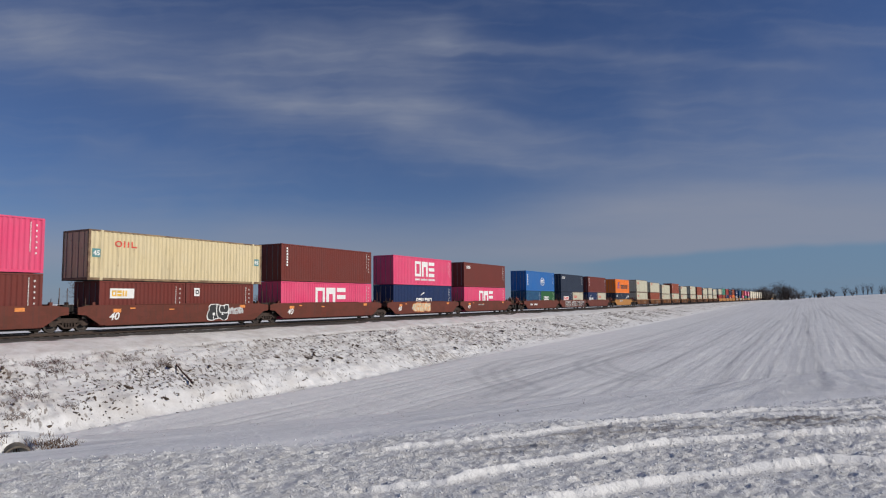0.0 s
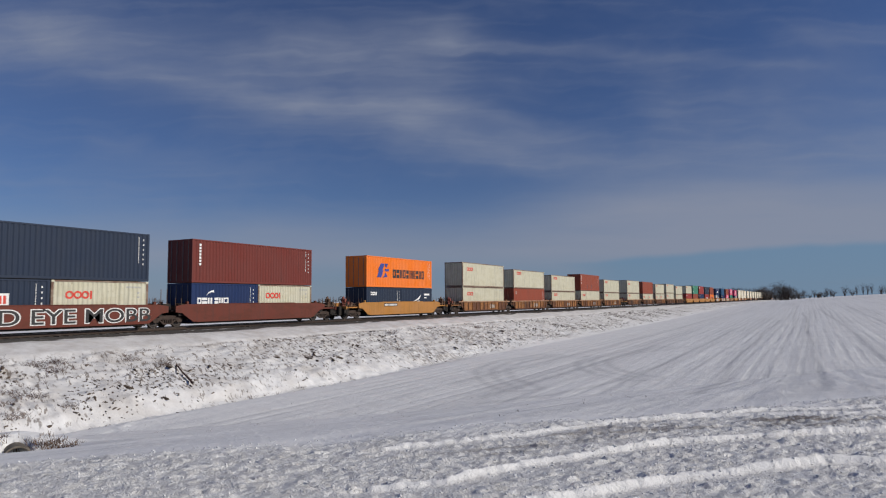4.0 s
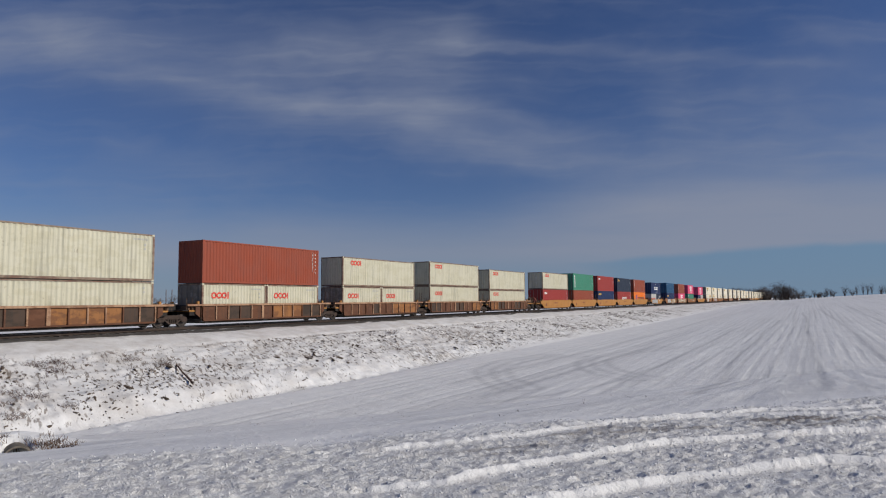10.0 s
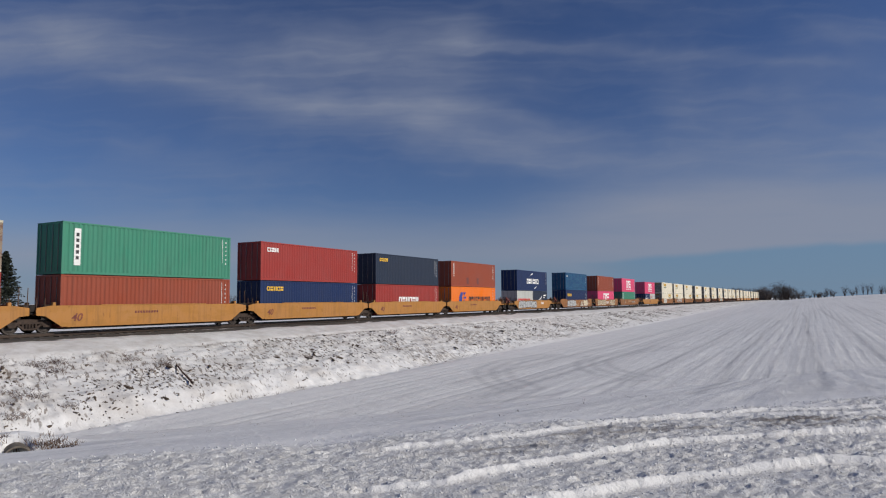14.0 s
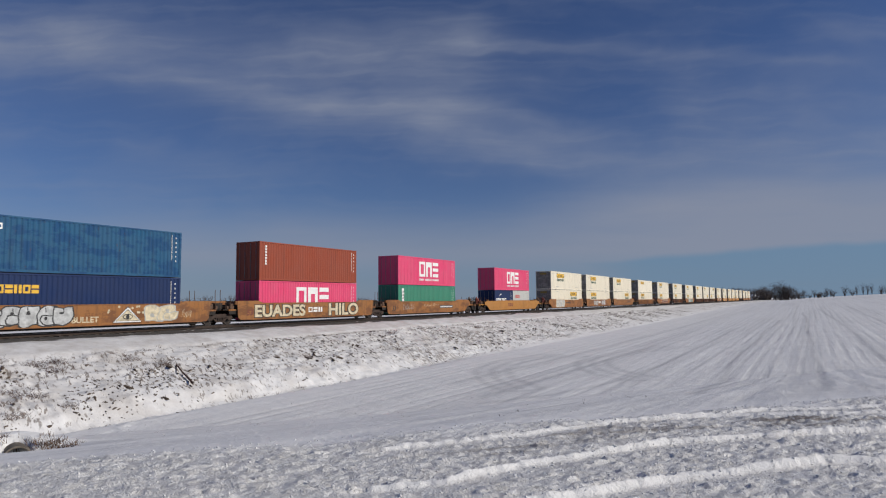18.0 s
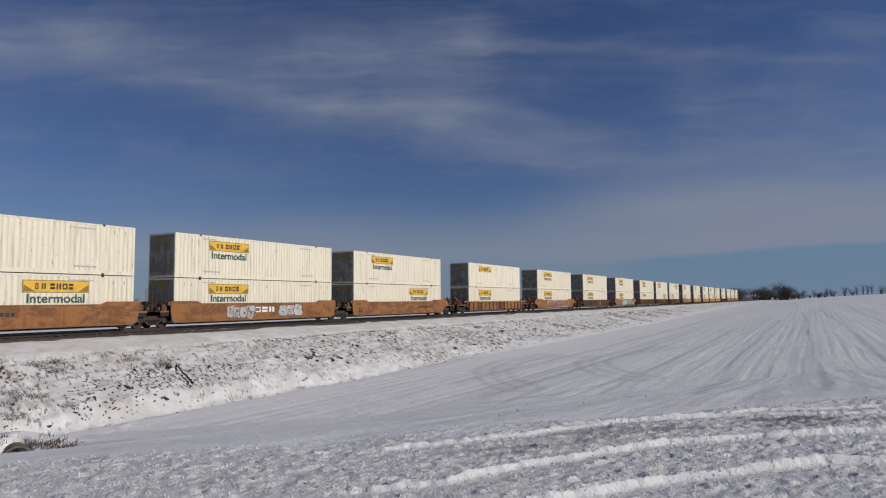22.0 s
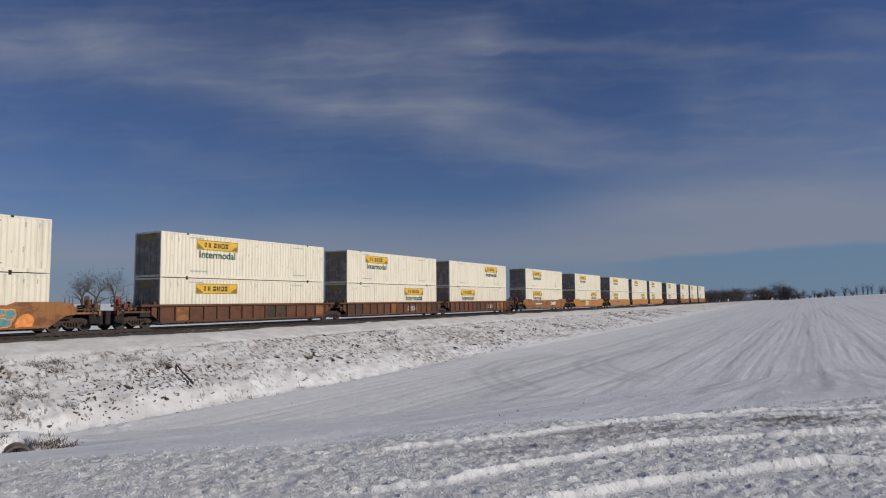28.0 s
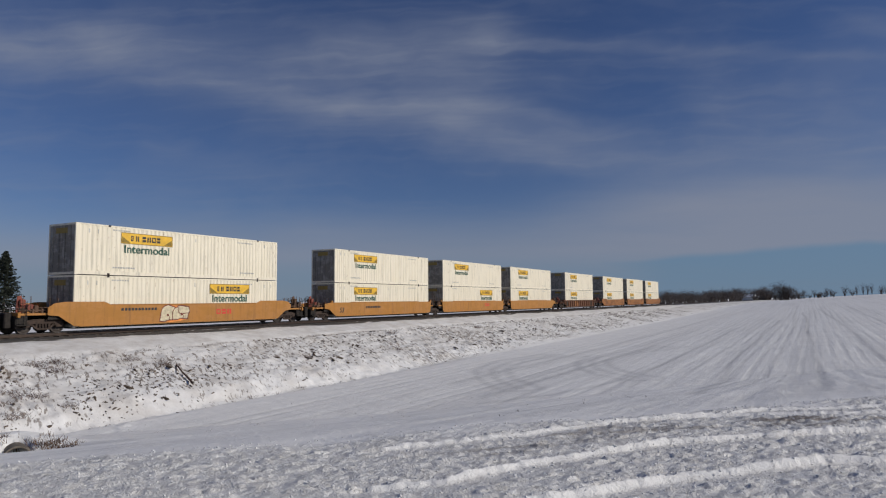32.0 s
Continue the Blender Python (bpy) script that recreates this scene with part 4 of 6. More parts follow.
def well_car(q, size, style, mat, lo, hi, tint, raised=False):
    """One platform. lo, hi: how far its ends reach from its middle, and whether each has a coupler of its own."""
    (lo_len, lo_free), (hi_len, hi_free) = lo, hi
    hw = DIM[size][0] / 2 + 0.12
    e = thing("well_car", "%s %s railway well car carrying stacked containers" % (tint, "smooth-sided" if style == "smooth" else "rib-sided"), "railway car", "cars of the train")
    key = (size, style, lo, hi, raised)
    ye0, ye1 = -min(lo_len - 0.25, hw + 1.35), min(hi_len - 0.25, hw + 1.35)
    for sx in (-1, 1):
        if style == "smooth":
            s = shared("side_sill", (key, sx), lambda sx=sx: add_prism(bmesh.new(), outline(hw, ye0, ye1, raised, (size == 53 and not lo_free, size == 53 and not hi_free)), *((1.36, 1.42) if sx > 0 else (-1.42, -1.36))), mat, e)
            shared("top_chord", (key, sx, "c"), lambda sx=sx: box(sx * 1.40 - 0.07, sx * 1.40 + 0.05, -hw + 2.4, hw - 2.4, 1.50, 1.545, 0.008), mat, s)
            shared("bottom_chord", (key, sx, "b"), lambda sx=sx: box(sx * 1.40 - 0.10, sx * 1.40 + 0.05, -hw + 0.4, hw - 0.4, 0.30, 0.36, 0.008), mat, s)
        else:
            s = shared("side_sill", (key, sx), lambda sx=sx: add_prism(bmesh.new(), [(-hw + 0.15, 0.42), (hw - 0.15, 0.42), (hw + 0.5, 0.85), (hw + 0.5, 1.36), (-hw - 0.5, 1.36), (-hw - 0.5, 0.85)], *((1.32, 1.36) if sx > 0 else (-1.36, -1.32))), CAR_RUST, e, "rust-brown web plate")
            shared("top_chord", (key, sx, "c"), lambda sx=sx: box(sx * 1.40 - 0.10, sx * 1.40 + 0.08, ye0, ye1, 1.36, 1.50, 0.012), CAR_RUST if mat is CAR_RUST else CHORD, s)
            shared("bottom_chord", (key, sx, "b"), lambda sx=sx: box(sx * 1.39 - 0.10, sx * 1.39 + 0.08, -hw + 0.1, hw - 0.1, 0.33, 0.42, 0.01), CAR_RUST, s)
            n = 11 if size == 40 else 14
            for k in range(n + 1):
                y = -hw + 0.1 + k * (2 * hw - 0.2) / n
                wide = 0.11 if k == n // 2 else 0.045
                p = shared("rib", (wide, sx), lambda sx=sx, wide=wide: box(min(sx * 1.36, sx * 1.45), max(sx * 1.36, sx * 1.45), -wide, wide, 0.42, 1.36), CHORD if mat is CAR_YELLOW and k % 3 else CAR_BROWN if mat is CAR_BROWN and k % 4 != 1 else CAR_RUST, s)
                p.location = (0, y, 0)
                if sx > 0 and k < n:
                    w = (2 * hw - 0.2) / n
                    tone_ = ((CAR_RUST, CAR_RUST, CAR_RUST, DARKPANEL, CAR_RUST, CAR_RUST, CAR_BROWN) if mat is CAR_RUST else (CAR_RUST, CAR_RUST, DARKPANEL, CAR_RUST, CAR_BROWN, CAR_BROWN, DARKPANEL) if mat is CAR_YELLOW else (CAR_BROWN, CAR_RUST, CAR_BROWN, CAR_BROWN, CAR_BROWN, CAR_RUST, CAR_BROWN))[int(q * 1.3 + k * 0.55) % 7]
                    pl = shared("web_panel", (n, size), lambda w=w: box(1.36, 1.366, 0.06, w - 0.06, 0.44, 1.34), tone_, s)
                    pl.location = (0, y, 0)
    # well floor, ends and decks
    shared("well_floor", key, lambda: box(-1.3, 1.3, -hw + 0.3, hw - 0.3, 0.19, 0.255), DARKSTEEL, e)
    for sy, ln, free, ye in ((-1, lo_len, lo_free, ye0), (1, hi_len, hi_free, ye1)):
        bulk = shared("bulkhead", (key, sy), lambda sy=sy: box(-1.36, 1.36, min(sy * hw, sy * (hw + 0.12)), max(sy * hw, sy * (hw + 0.12)), 0.5, 1.42), DARKSTEEL, e)
        shared("deck", (key, sy), lambda sy=sy, ln=ln: box(-1.28, 1.28, min(sy * (hw + 0.12), sy * (ln - 0.55)), max(sy * (hw + 0.12), sy * (ln - 0.55)), 0.98, 1.10, 0.015), mat, e)
        shared("draft_sill", (key, sy), lambda sy=sy, ln=ln: box(-0.3, 0.3, min(sy * (hw + 0.12), sy * (ln - 0.4)), max(sy * (hw + 0.12), sy * (ln - 0.4)), 0.62, 0.98), DARKSTEEL, e)
        for sx in (-1, 1):
            g = shared("container_guide", (key, sx, sy), lambda sx=sx, sy=sy: box(sx * 1.28 - 0.1, sx * 1.28 + 0.1, sy * (hw + 0.28) - 0.09, sy * (hw + 0.28) + 0.09, 1.42, 1.68, 0.02), mat, e)
            tall = 2.45 if sy > 0 and not free else 1.9
            handrail(e, sx * 1.3, sy * (hw + 0.75), 1.1, tall)
            handrail(e, sx * 1.3, sy * (hw + 1.2), 1.1, tall)
            # dark plates added to close the view through under the deck ends
            shared("end_web", (key, sx, sy), lambda sx=sx, sy=sy, ln=ln: box(min(sx * 1.22, sx * 1.26), max(sx * 1.22, sx * 1.26), min(sy * (hw + 0.12), sy * min(ln - 0.6, hw + 1.25)), max(sy * (hw + 0.12), sy * min(ln - 0.6, hw + 1.25)), 0.74, 0.98), DARKSTEEL, e)
        if free:
            truck(e, sy * (ln - 2.05))
            # end sheet in near-black steel, the shade of this face put into its colour
            shared("end_sheet", (sy, ln), lambda sy=sy, ln=ln: box(-1.22, 1.22, sy * (ln - 0.54) - 0.03, sy * (ln - 0.54) + 0.03, 0.30, 0.87, 0.01), DARKSTEEL, e)
            if style == "smooth":
                shared("reflector", (sy, ln), lambda sy=sy, ln=ln: box(1.375, 1.395, sy * (hw + 1.05) - 0.26, sy * (hw + 1.05) + 0.26, 1.02, 1.36), SAFETY, e)
            shared("brake_stand", (sy, ln), lambda sy=sy, ln=ln: brake_stand(sy, ln), REDPIPE if sy < 0 else RUSTBAR, e)
            shared("pipe_run", (sy, ln), lambda sy=sy, ln=ln: pipe_run(sy, ln, hw), RUSTBAR, e)
            handrail(e, 1.25, sy * (ln - 0.85), 1.1, 2.0)
            handrail(e, 1.25, sy * (ln - 1.25), 1.1, 2.0)
            handrail(e, -1.25, sy * (ln - 0.85), 1.1, 2.0)
            c = shared("coupler", sy, lambda sy=sy: add_box(box(-0.12, 0.12, min(0, sy * 0.75), max(0, sy * 0.75), 0.74, 0.98, 0.03), -0.2, 0.2, min(sy * 0.5, sy * 0.8), max(sy * 0.5, sy * 0.8), 0.70, 1.02, 0.04), DARKSTEEL, e)
            c.location = (0, sy * (ln - 0.75), 0)
            shared("step", (sy, ln), lambda sy=sy, ln=ln: box(1.18, 1.38, sy * (ln - 0.85) - 0.35, sy * (ln - 0.85) + 0.35, 0.45, 0.50), DARKSTEEL, e)
            # dark blocks added to stand for the shade in the coupler gap
            shared("brake_rigging", (sy, ln), lambda sy=sy, ln=ln: add_box(box(-1.2, 1.2, min(sy * (ln - 1.15), sy * (ln - 0.5)), max(sy * (ln - 1.15), sy * (ln - 0.5)), 0.42, 0.97, 0.03), -0.9, 0.95, min(sy * (ln - 0.5), sy * (ln - 0.12)), max(sy * (ln - 0.5), sy * (ln - 0.12)), 0.32, 1.15, 0.05), DARKSTEEL, e)
            shared("air_hose", (sy, ln), lambda sy=sy, ln=ln: hose(sy, ln), DARKSTEEL, e)
            shared("ladder", (sy, ln), lambda sy=sy, ln=ln: ladder(sy, ln), DARKSTEEL, e)
            shared("end_sill", (sy, ln), lambda sy=sy, ln=ln: box(-1.38, 1.38, sy * (ln - 0.62) - 0.07, sy * (ln - 0.62) + 0.07, 0.88, 1.16, 0.015), mat, e)
            if sy < 0:
                w = shared("brake_wheel", 0, lambda: brake_wheel(), DARKSTEEL, e)
                w.location = (0.55, -(ln - 0.85), 1.75)
                handrail(e, 0.55, -(ln - 0.95), 1.1, 1.75)
            else:
                shared("air_reservoir", (sy, ln), lambda ln=ln: add_cyl(bmesh.new(), (0.25, ln - 2.5, 1.35), (0.25, ln - 1.6, 1.35), 0.24, n=12), DARKSTEEL, e)
                shared("valve_box", (sy, ln), lambda ln=ln: box(0.4, 0.95, ln - 1.45, ln - 1.0, 1.10, 1.5, 0.04), DARKSTEEL, e)
        else:
            shared("walkway", (key, sy), lambda sy=sy, ln=ln: box(-1.2, 1.2, min(sy * (ln - 0.55), sy * (ln - 0.08)), max(sy * (ln - 0.55), sy * (ln - 0.08)), 1.04, 1.10), DARKSTEEL, e)
            shared("hose_bracket", (key, sy), lambda sy=sy: add_cyl(add_box(box(0.85, 1.2, sy * (hw + 0.5) - 0.2, sy * (hw + 0.5) + 0.2, 1.1, 1.5, 0.04), 0.5, 1.25, sy * (hw + 0.95) - 0.08, sy * (hw + 0.95) + 0.08, 1.1, 1.34, 0.02), (0.3, sy * (hw + 0.3), 1.5), (1.2, sy * (hw + 0.3), 1.5), 0.07, n=8), RUSTBAR, e)
            if sy > 0:
                truck(e, ln)
                shared("articulation", (sy, ln), lambda ln=ln: add_cyl(bmesh.new(), (0, ln, 0.6), (0, ln, 1.15), 0.32, n=12), DARKSTEEL, e)
                shared("slack_box", (sy, ln), lambda ln=ln: box(0.35, 0.9, ln - 0.3, ln + 0.35, 1.1, 1.55, 0.04), DARKSTEEL, e)
    on_train(e, q, 0.0)
    return e


def brake_stand(sy, ln):
    """The bracket of the hand brake: a leaning plate, its gear box and a chain guard."""
    bm = bmesh.new()
    y = sy * (ln - 1.0)
    add_prism(bm, [(y - 0.28, 1.1), (y + 0.30, 1.1), (y + 0.10, 1.62), (y - 0.02, 2.05), (y - 0.22, 2.0)], 0.78, 0.84)
    add_box(bm, 0.6, 1.02, y - 0.16, y + 0.14, 1.5, 1.84, 0.04)
    add_cyl(bm, (0.6, y + 0.4, 1.38), (1.05, y + 0.4, 1.38), 0.2, n=12)
    return bm


def pipe_run(sy, ln, hw):
    """Train-line pipe, brackets and valves along the end deck."""
    bm = bmesh.new()
    y0, y1 = sy * (hw + 0.3), sy * (ln - 0.7)
    add_cyl(bm, (1.12, y0, 1.24), (1.12, y1, 1.24), 0.045, n=8)
    add_cyl(bm, (0.9, y0, 1.42), (0.9, y1, 1.36), 0.03, n=6)
    for k in range(5):
        y = y0 + (y1 - y0) * (k + 0.5) / 5
        add_box(bm, 1.04, 1.2, y - 0.05, y + 0.05, 1.09, 1.34, 0.01)
        if k % 2:
            add_box(bm, 0.8, 1.16, y + 0.08, y + 0.3, 1.14, 1.52, 0.03)
    return bm


def hose(sy, ln):
    bm = bmesh.new()
    pts = [(0.45, sy * (ln - 0.55), 0.85), (0.48, sy * (ln - 0.3), 0.62), (0.42, sy * (ln - 0.1), 0.45), (0.3, sy * (ln - 0.02), 0.48)]
    for a, b in zip(pts, pts[1:]):
        add_cyl(bm, a, b, 0.035, n=6)
    return bm


def ladder(sy, ln):
    bm = bmesh.new()
    y0, y1 = sy * (ln - 1.0), sy * (ln - 0.62)
    for y in (y0, y1):
        add_cyl(bm, (1.36, y, 0.5), (1.36, y, 1.75), 0.02, n=6)
    for k in range(4):
        add_cyl(bm, (1.36, y0, 0.62 + 0.34 * k), (1.36, y1, 0.62 + 0.34 * k), 0.016, n=6)
    return bm


def brake_wheel():
    bm = bmesh.new()
    n, r = 16, 0.27
    for k in range(n):
        a, b = 2 * math.pi * k / n, 2 * math.pi * (k + 1) / n
        add_cyl(bm, (r * math.cos(a), 0, r * math.sin(a)), (r * math.cos(b), 0, r * math.sin(b)), 0.02, n=5, caps=False)
    for k in range(4):
        a = math.pi * k / 4
        add_cyl(bm, (r * math.cos(a), 0, r * math.sin(a)), (-r * math.cos(a), 0, -r * math.sin(a)), 0.014, n=4)
    return bm


# ---- paint on the cars ----
SX = 1.42


def bars(e, y, z, n, colour="white", h=0.17, w=0.13, x=SX):
    if n == 3 and h >= 0.3:
        marking(glyphs(y, z, h, [w * 0.95] * 3, w * 0.25), colour, e, x, ("marks", colour, h, w, y, z))
        return
    if n >= 8 and colour == "white":
        marking([rect(y - 0.12, z - 0.07, n * w * 1.35 + 0.2, h + 0.14)], "black", e, x - 0.002, ("bar_plate", n, h, w, y, z))
    marking([rect(y + k * w * 1.35, z, w, h) for k in range(n)], colour, e, x, ("bars", n, colour, h, w, y, z))


def blob(cy, cz, w, h, seed, n=14, rough=0.25):
    r = random.Random(seed)
    ph = [r.uniform(0, 6.28) for _ in range(3)]
    out = []
    for k in range(n):
        a = 2 * math.pi * k / n
        m = 1 + rough * (0.6 * math.sin(2 * a + ph[0]) + 0.5 * math.sin(3 * a + ph[1]) + 0.4 * math.sin(5 * a + ph[2]))
        c, s = math.cos(a), math.sin(a)
        k2 = max(abs(c), abs(s)) ** 0.6
        out.append((cy + 0.5 * w * m * c / k2, cz + 0.5 * h * m * s / k2))
    return out


def throw_up(e, y, z, w, h, n, fill, line, seed, back=None):
    """Spray-painted tag: fat overlapping rounded shapes, each with its outline, holes and slits, no letters."""
    r = random.Random(seed)
    cell = w / n
    outer, inner, cuts = [], [], []
    for k in range(n):
        c, m = y + (k + 0.5) * cell, z + h / 2 + r.uniform(-0.04, 0.04) * h
        hh = h * r.uniform(0.84, 1.02)
        lobes = [(c + r.uniform(-0.08, 0.08) * cell, m, cell * 1.15, hh)]
        if k % 2:
            lobes.append((c + 0.2 * cell, m + r.choice((-0.22, 0.22)) * hh, cell * 0.9, hh * 0.5))
        for i, (a, b, u, v) in enumerate(lobes):
            q = seed * 31 + k * 3 + i
            outer.append(blob(a, b, u + 0.13 * h, v + 0.12 * h, q, 16, 0.16))
            inner.append(blob(a, b, u, v, q, 16, 0.16))
        cuts.append(blob(c + r.uniform(-0.1, 0.12) * cell, m + r.choice((-0.12, 0.16)) * hh, cell * r.uniform(0.16, 0.3), hh * r.uniform(0.12, 0.24), seed + 7 * k, 10, 0.2))
        a, top = c + r.uniform(-0.2, 0.2) * cell, r.random() < 0.5
        b = m + (0.46 if top else -0.46) * hh
        d = b + (-0.26 if top else 0.26) * hh
        cuts.append([(a - 0.03, b), (a + 0.03, b), (a + 0.05, d), (a + 0.01, d)])
    if back:
        marking([blob(y + w / 2, z + h / 2, w * 1.08, h * 1.05, seed + 5, 24, 0.10)], back, e, SX, ("tagb", seed, y), "spray_paint")
    marking(outer, line, e, SX, ("tago", seed, y), "spray_paint", 0.002, 0.0009)
    marking(inner, fill, e, SX, ("tagi", seed, y), "spray_paint", 0.00245, 0.0009)
    marking(cuts, line, e, SX, ("tagd", seed, y), "spray_paint", 0.004 + 0.0009 * len(inner), 0.0003)


def sprayed_eye(e, y, z, w, h):
    """A sprayed triangle with an eye in it."""
    def tri(g):
        return [(y + g, z + g * 0.6), (y + w - g, z + g * 0.6), (y + w / 2, z + h - 1.1 * g)]
    for k, (g, colour) in enumerate(((0.0, "black"), (0.06, "white"), (0.17, "black"), (0.21, "cream"))):
        marking([tri(g)], colour, e, SX, ("eye", y, k), "spray_paint", 0.002 + 0.002 * k)
    c, m = y + w / 2, z + 0.36 * h
    marking(ring(c, m, 0.34, 0.17, 0.05) + [blob(c, m, 0.24, 0.24, 3, 12, 0.02)], "black", e, SX, ("eyeball", y), "spray_paint", 0.011, 0.0002)
    r = random.Random(5)
    marking([blob(y + w * r.uniform(-0.15, 1.15), z + h * r.uniform(0.55, 1.0), 0.14, 0.14, k, 9, 0.05) for k in range(12)], "cream", e, SX, ("eye_dots", y), "spray_paint", 0.001, 0.0002)


def bubble(e, word, y, z, w, h, fill, line, fat=0.035, rim=0.055):
    """A sprayed word in fat outlined letters."""
    lettering(word, y - 0.05, z - 0.05, w + 0.10, h + 0.10, line, e, SX, False, fat + rim)
    lettering(word, y, z, w, h, fill, e, SX + 0.008, False, fat)


def scrawl(e, y, z, w, h, n, colour, seed):
    r = random.Random(seed)
    p = []
    for k in range(n):
        a, b = y + w * k / n + r.uniform(0, 0.1), z + r.uniform(0, 0.3) * h
        c, d = a + w / n * r.uniform(0.3, 1.3), z + h * r.uniform(0.5, 1.0)
        t = 0.03
        p.append([(a, b), (a + t, b), (c + t, d), (c, d)])
        p.append([(a, d), (a, d - t), (c, b), (c, b + t)])
    marking(p, colour, e, SX, ("scrawl", seed, y), "spray_paint")


def car_number(e, size, side, colour="white"):
    hw = DIM[40 if size == 40 else 53][0] / 2
    lettering(str(size), -hw + (0.55 if side < 0 else 2 * hw - 1.2), 0.62, 0.66, 0.44, colour, e, SX, True)


P40, P53 = 7.72, 9.64      # half pitch of joined platforms
C40, C53 = 9.78, 11.62     # half length to a coupler
Z0 = 0.26                  # floor of the wells
Z40, Z53 = Z0 + 2.99, Z0 + 2.99
IN_WELL = "seated in a railway well car"


def low(size, mat, logo, mid, **kw):
    container(size, mat, logo, mid, Z0, seat=IN_WELL, **kw)


def pair20(a, b, mid):
    for (mat, logo), dy in ((a, -3.06), (b, 3.06)):
        container(20, mat, logo, mid + dy, Z0, seat="seated in a railway well car")


def top40(mat, logo, mid, z=Z40, **kw):
    container(40, mat, logo, mid, z, **kw)


def platform(mid, size, style, mat, tint, first, last, raised=False, half=None):
    p, c = (P40, C40) if size == 40 else (P53, C53)
    if half:
        c = half
    return well_car(mid, size, style, mat, (c if first else p, first), (c if last else p, last), tint, raised)


RINGS = logo_rings
Z20 = Z0 + 2.68

# maroon five-platform car
M = [14.6, 30.05, 45.2, 61.2, 76.6]
CARS = [platform(m, 40, "smooth", CAR_MAROON, "weathered maroon", k == 0, k == 4) for k, m in enumerate(M)]
for c in CARS:
    car_number(c, 40, -1)
    marking([rect(-5.3, 1.05, 0.5, 0.22), rect(-4.2, 1.25, 0.35, 0.08), rect(-1.4, 1.15, 0.4, 0.07), rect(4.6, 1.2, 0.5, 0.2)], "orange", c, SX, "safety_patches", "reflector")
low(40, MAROON, codes, M[0])
top40(PINK, logo_pink, M[0])
pair20((MAROON, logo_word("yellow", 0.8, 1.75, 0.35, 3, "white", 1.6)), (MAROON, logo_word("black", 0.8, 1.9, 0.3, 1, "white", 0.45)), M[1])
container(45, TAN, logo_45, M[1], Z20, seat="with rust streaks, stacked on shorter containers")
throw_up(CARS[1], 1.8, 0.42, 1.6, 1.05, 2, "black", "white", 3)
throw_up(CARS[1], 3.6, 0.75, 1.3, 0.5, 3, "silver", "brown", 4)
low(40, PINK, logo_pink, M[2])
top40(MAROON, logo_column, M[2])
low(40, NAVY, logo_arc(-1.76, 1.13, 0.5), M[3])
top40(PINK, logo_pink, M[3])
throw_up(CARS[3], -2.6, 0.5, 3.4, 0.85, 6, "cream", "orange", 9, "grey")
low(40, PINK, logo_pink, M[4])
top40(MAROON, logo_corner("white", 3, 0.9), M[4])
bars(CARS[4], -2.6, 1.0, 9, "grey", 0.13)

# maroon three-platform car
M = [96.5, 112.0, 127.5]
CARS = [platform(m, 40, "smooth", CAR_MAROON, "faded maroon", k == 0, k == 2) for k, m in enumerate(M)]
bars(CARS[0], -4.99, 0.78, 4, "white", 0.26, 0.17)
bars(CARS[0], -3.57, 0.78, 6, "white", 0.26, 0.17)
pair20((SEABLUE, codes), (DKGREEN, logo_word("white", 1.2, 1.3, 0.55, 4)), M[0])
top40(BLUE, logo_globe, M[0], Z20)
pair20((SLATE, logo_word("red", 1.4, 1.35, 0.42, 6, "white", 2.7)), (CREAM, RINGS), M[1])
top40(SLATE, logo_corner("white", 4, 1.3), M[1], Z20)
bubble(CARS[1], "RED EYE MOBB", -4.45, 0.48, 10.6, 0.80, "black", "white", 0.01, 0.04)
pair20((NAVY, logo_arc(None, 1.25, 0.42)), (CREAM, RINGS), M[2])
top40(MAROON, logo_column, M[2], Z20)

# yellow single car
m = 147.5
c = platform(m, 40, "smooth", CAR_YELLOW, "dusty yellow", True, True, half=9.95)
pair20((SLATE, logo_corner("white", 3, 0.9)), (SLATE, logo_wing), m)
top40(ORANGE, logo_orange, m, Z20)
bars(c, -3.35, 1.15, 10, "white", 0.16, 0.16)

# two rib-sided five-platform cars with cream containers
M = [167.1, 182.7, 198.2, 213.7, 229.2]
CARS = [platform(m, 40, "ribbed", CAR_BROWN, "rusty orange", k == 0, k == 4) for k, m in enumerate(M)]
for k, (lo_, hi_) in enumerate(((40, 40), ("m", 41), (41, 41), (40, "m"), (41, 41))):
    if lo_ == "m":
        low(40, RUSTRED, logo_corner("grey", 1, 0.4), M[k], doors=False)
    else:
        low(lo_, CREAM, RINGS, M[k], doors=False)
    seat_z = Z20 if lo_ == 41 else Z40
    if hi_ == "m":
        container(40, RUSTRED, logo_patch, M[k], seat_z, doors=False)
    else:
        container(hi_, CREAM, RINGS, M[k], seat_z, doors=False)
    bars(CARS[k], 1.2, 0.62, 3, "grey", 0.42, 0.42, 1.37)
M = [248.7, 264.7, 280.2, 295.6, 311.0]
CARS = [platform(m, 40, "ribbed", CAR_YELLOW, "rust-streaked yellow", k == 0, k == 4) for k, m in enumerate(M)]
for k, (lo_, hi_) in enumerate(((41, 40), (20, 40), (20, 41), (40, 41), (41, 41))):
    if lo_ == 20:
        pair20((CREAM, RINGS), (CREAM, RINGS), M[k])
    else:
        low(lo_, CREAM, RINGS, M[k], doors=False)
    container(hi_, RUSTRED if k == 1 else CREAM, codes if k == 1 else RINGS, M[k], Z40 if lo_ == 40 else Z20, doors=False)

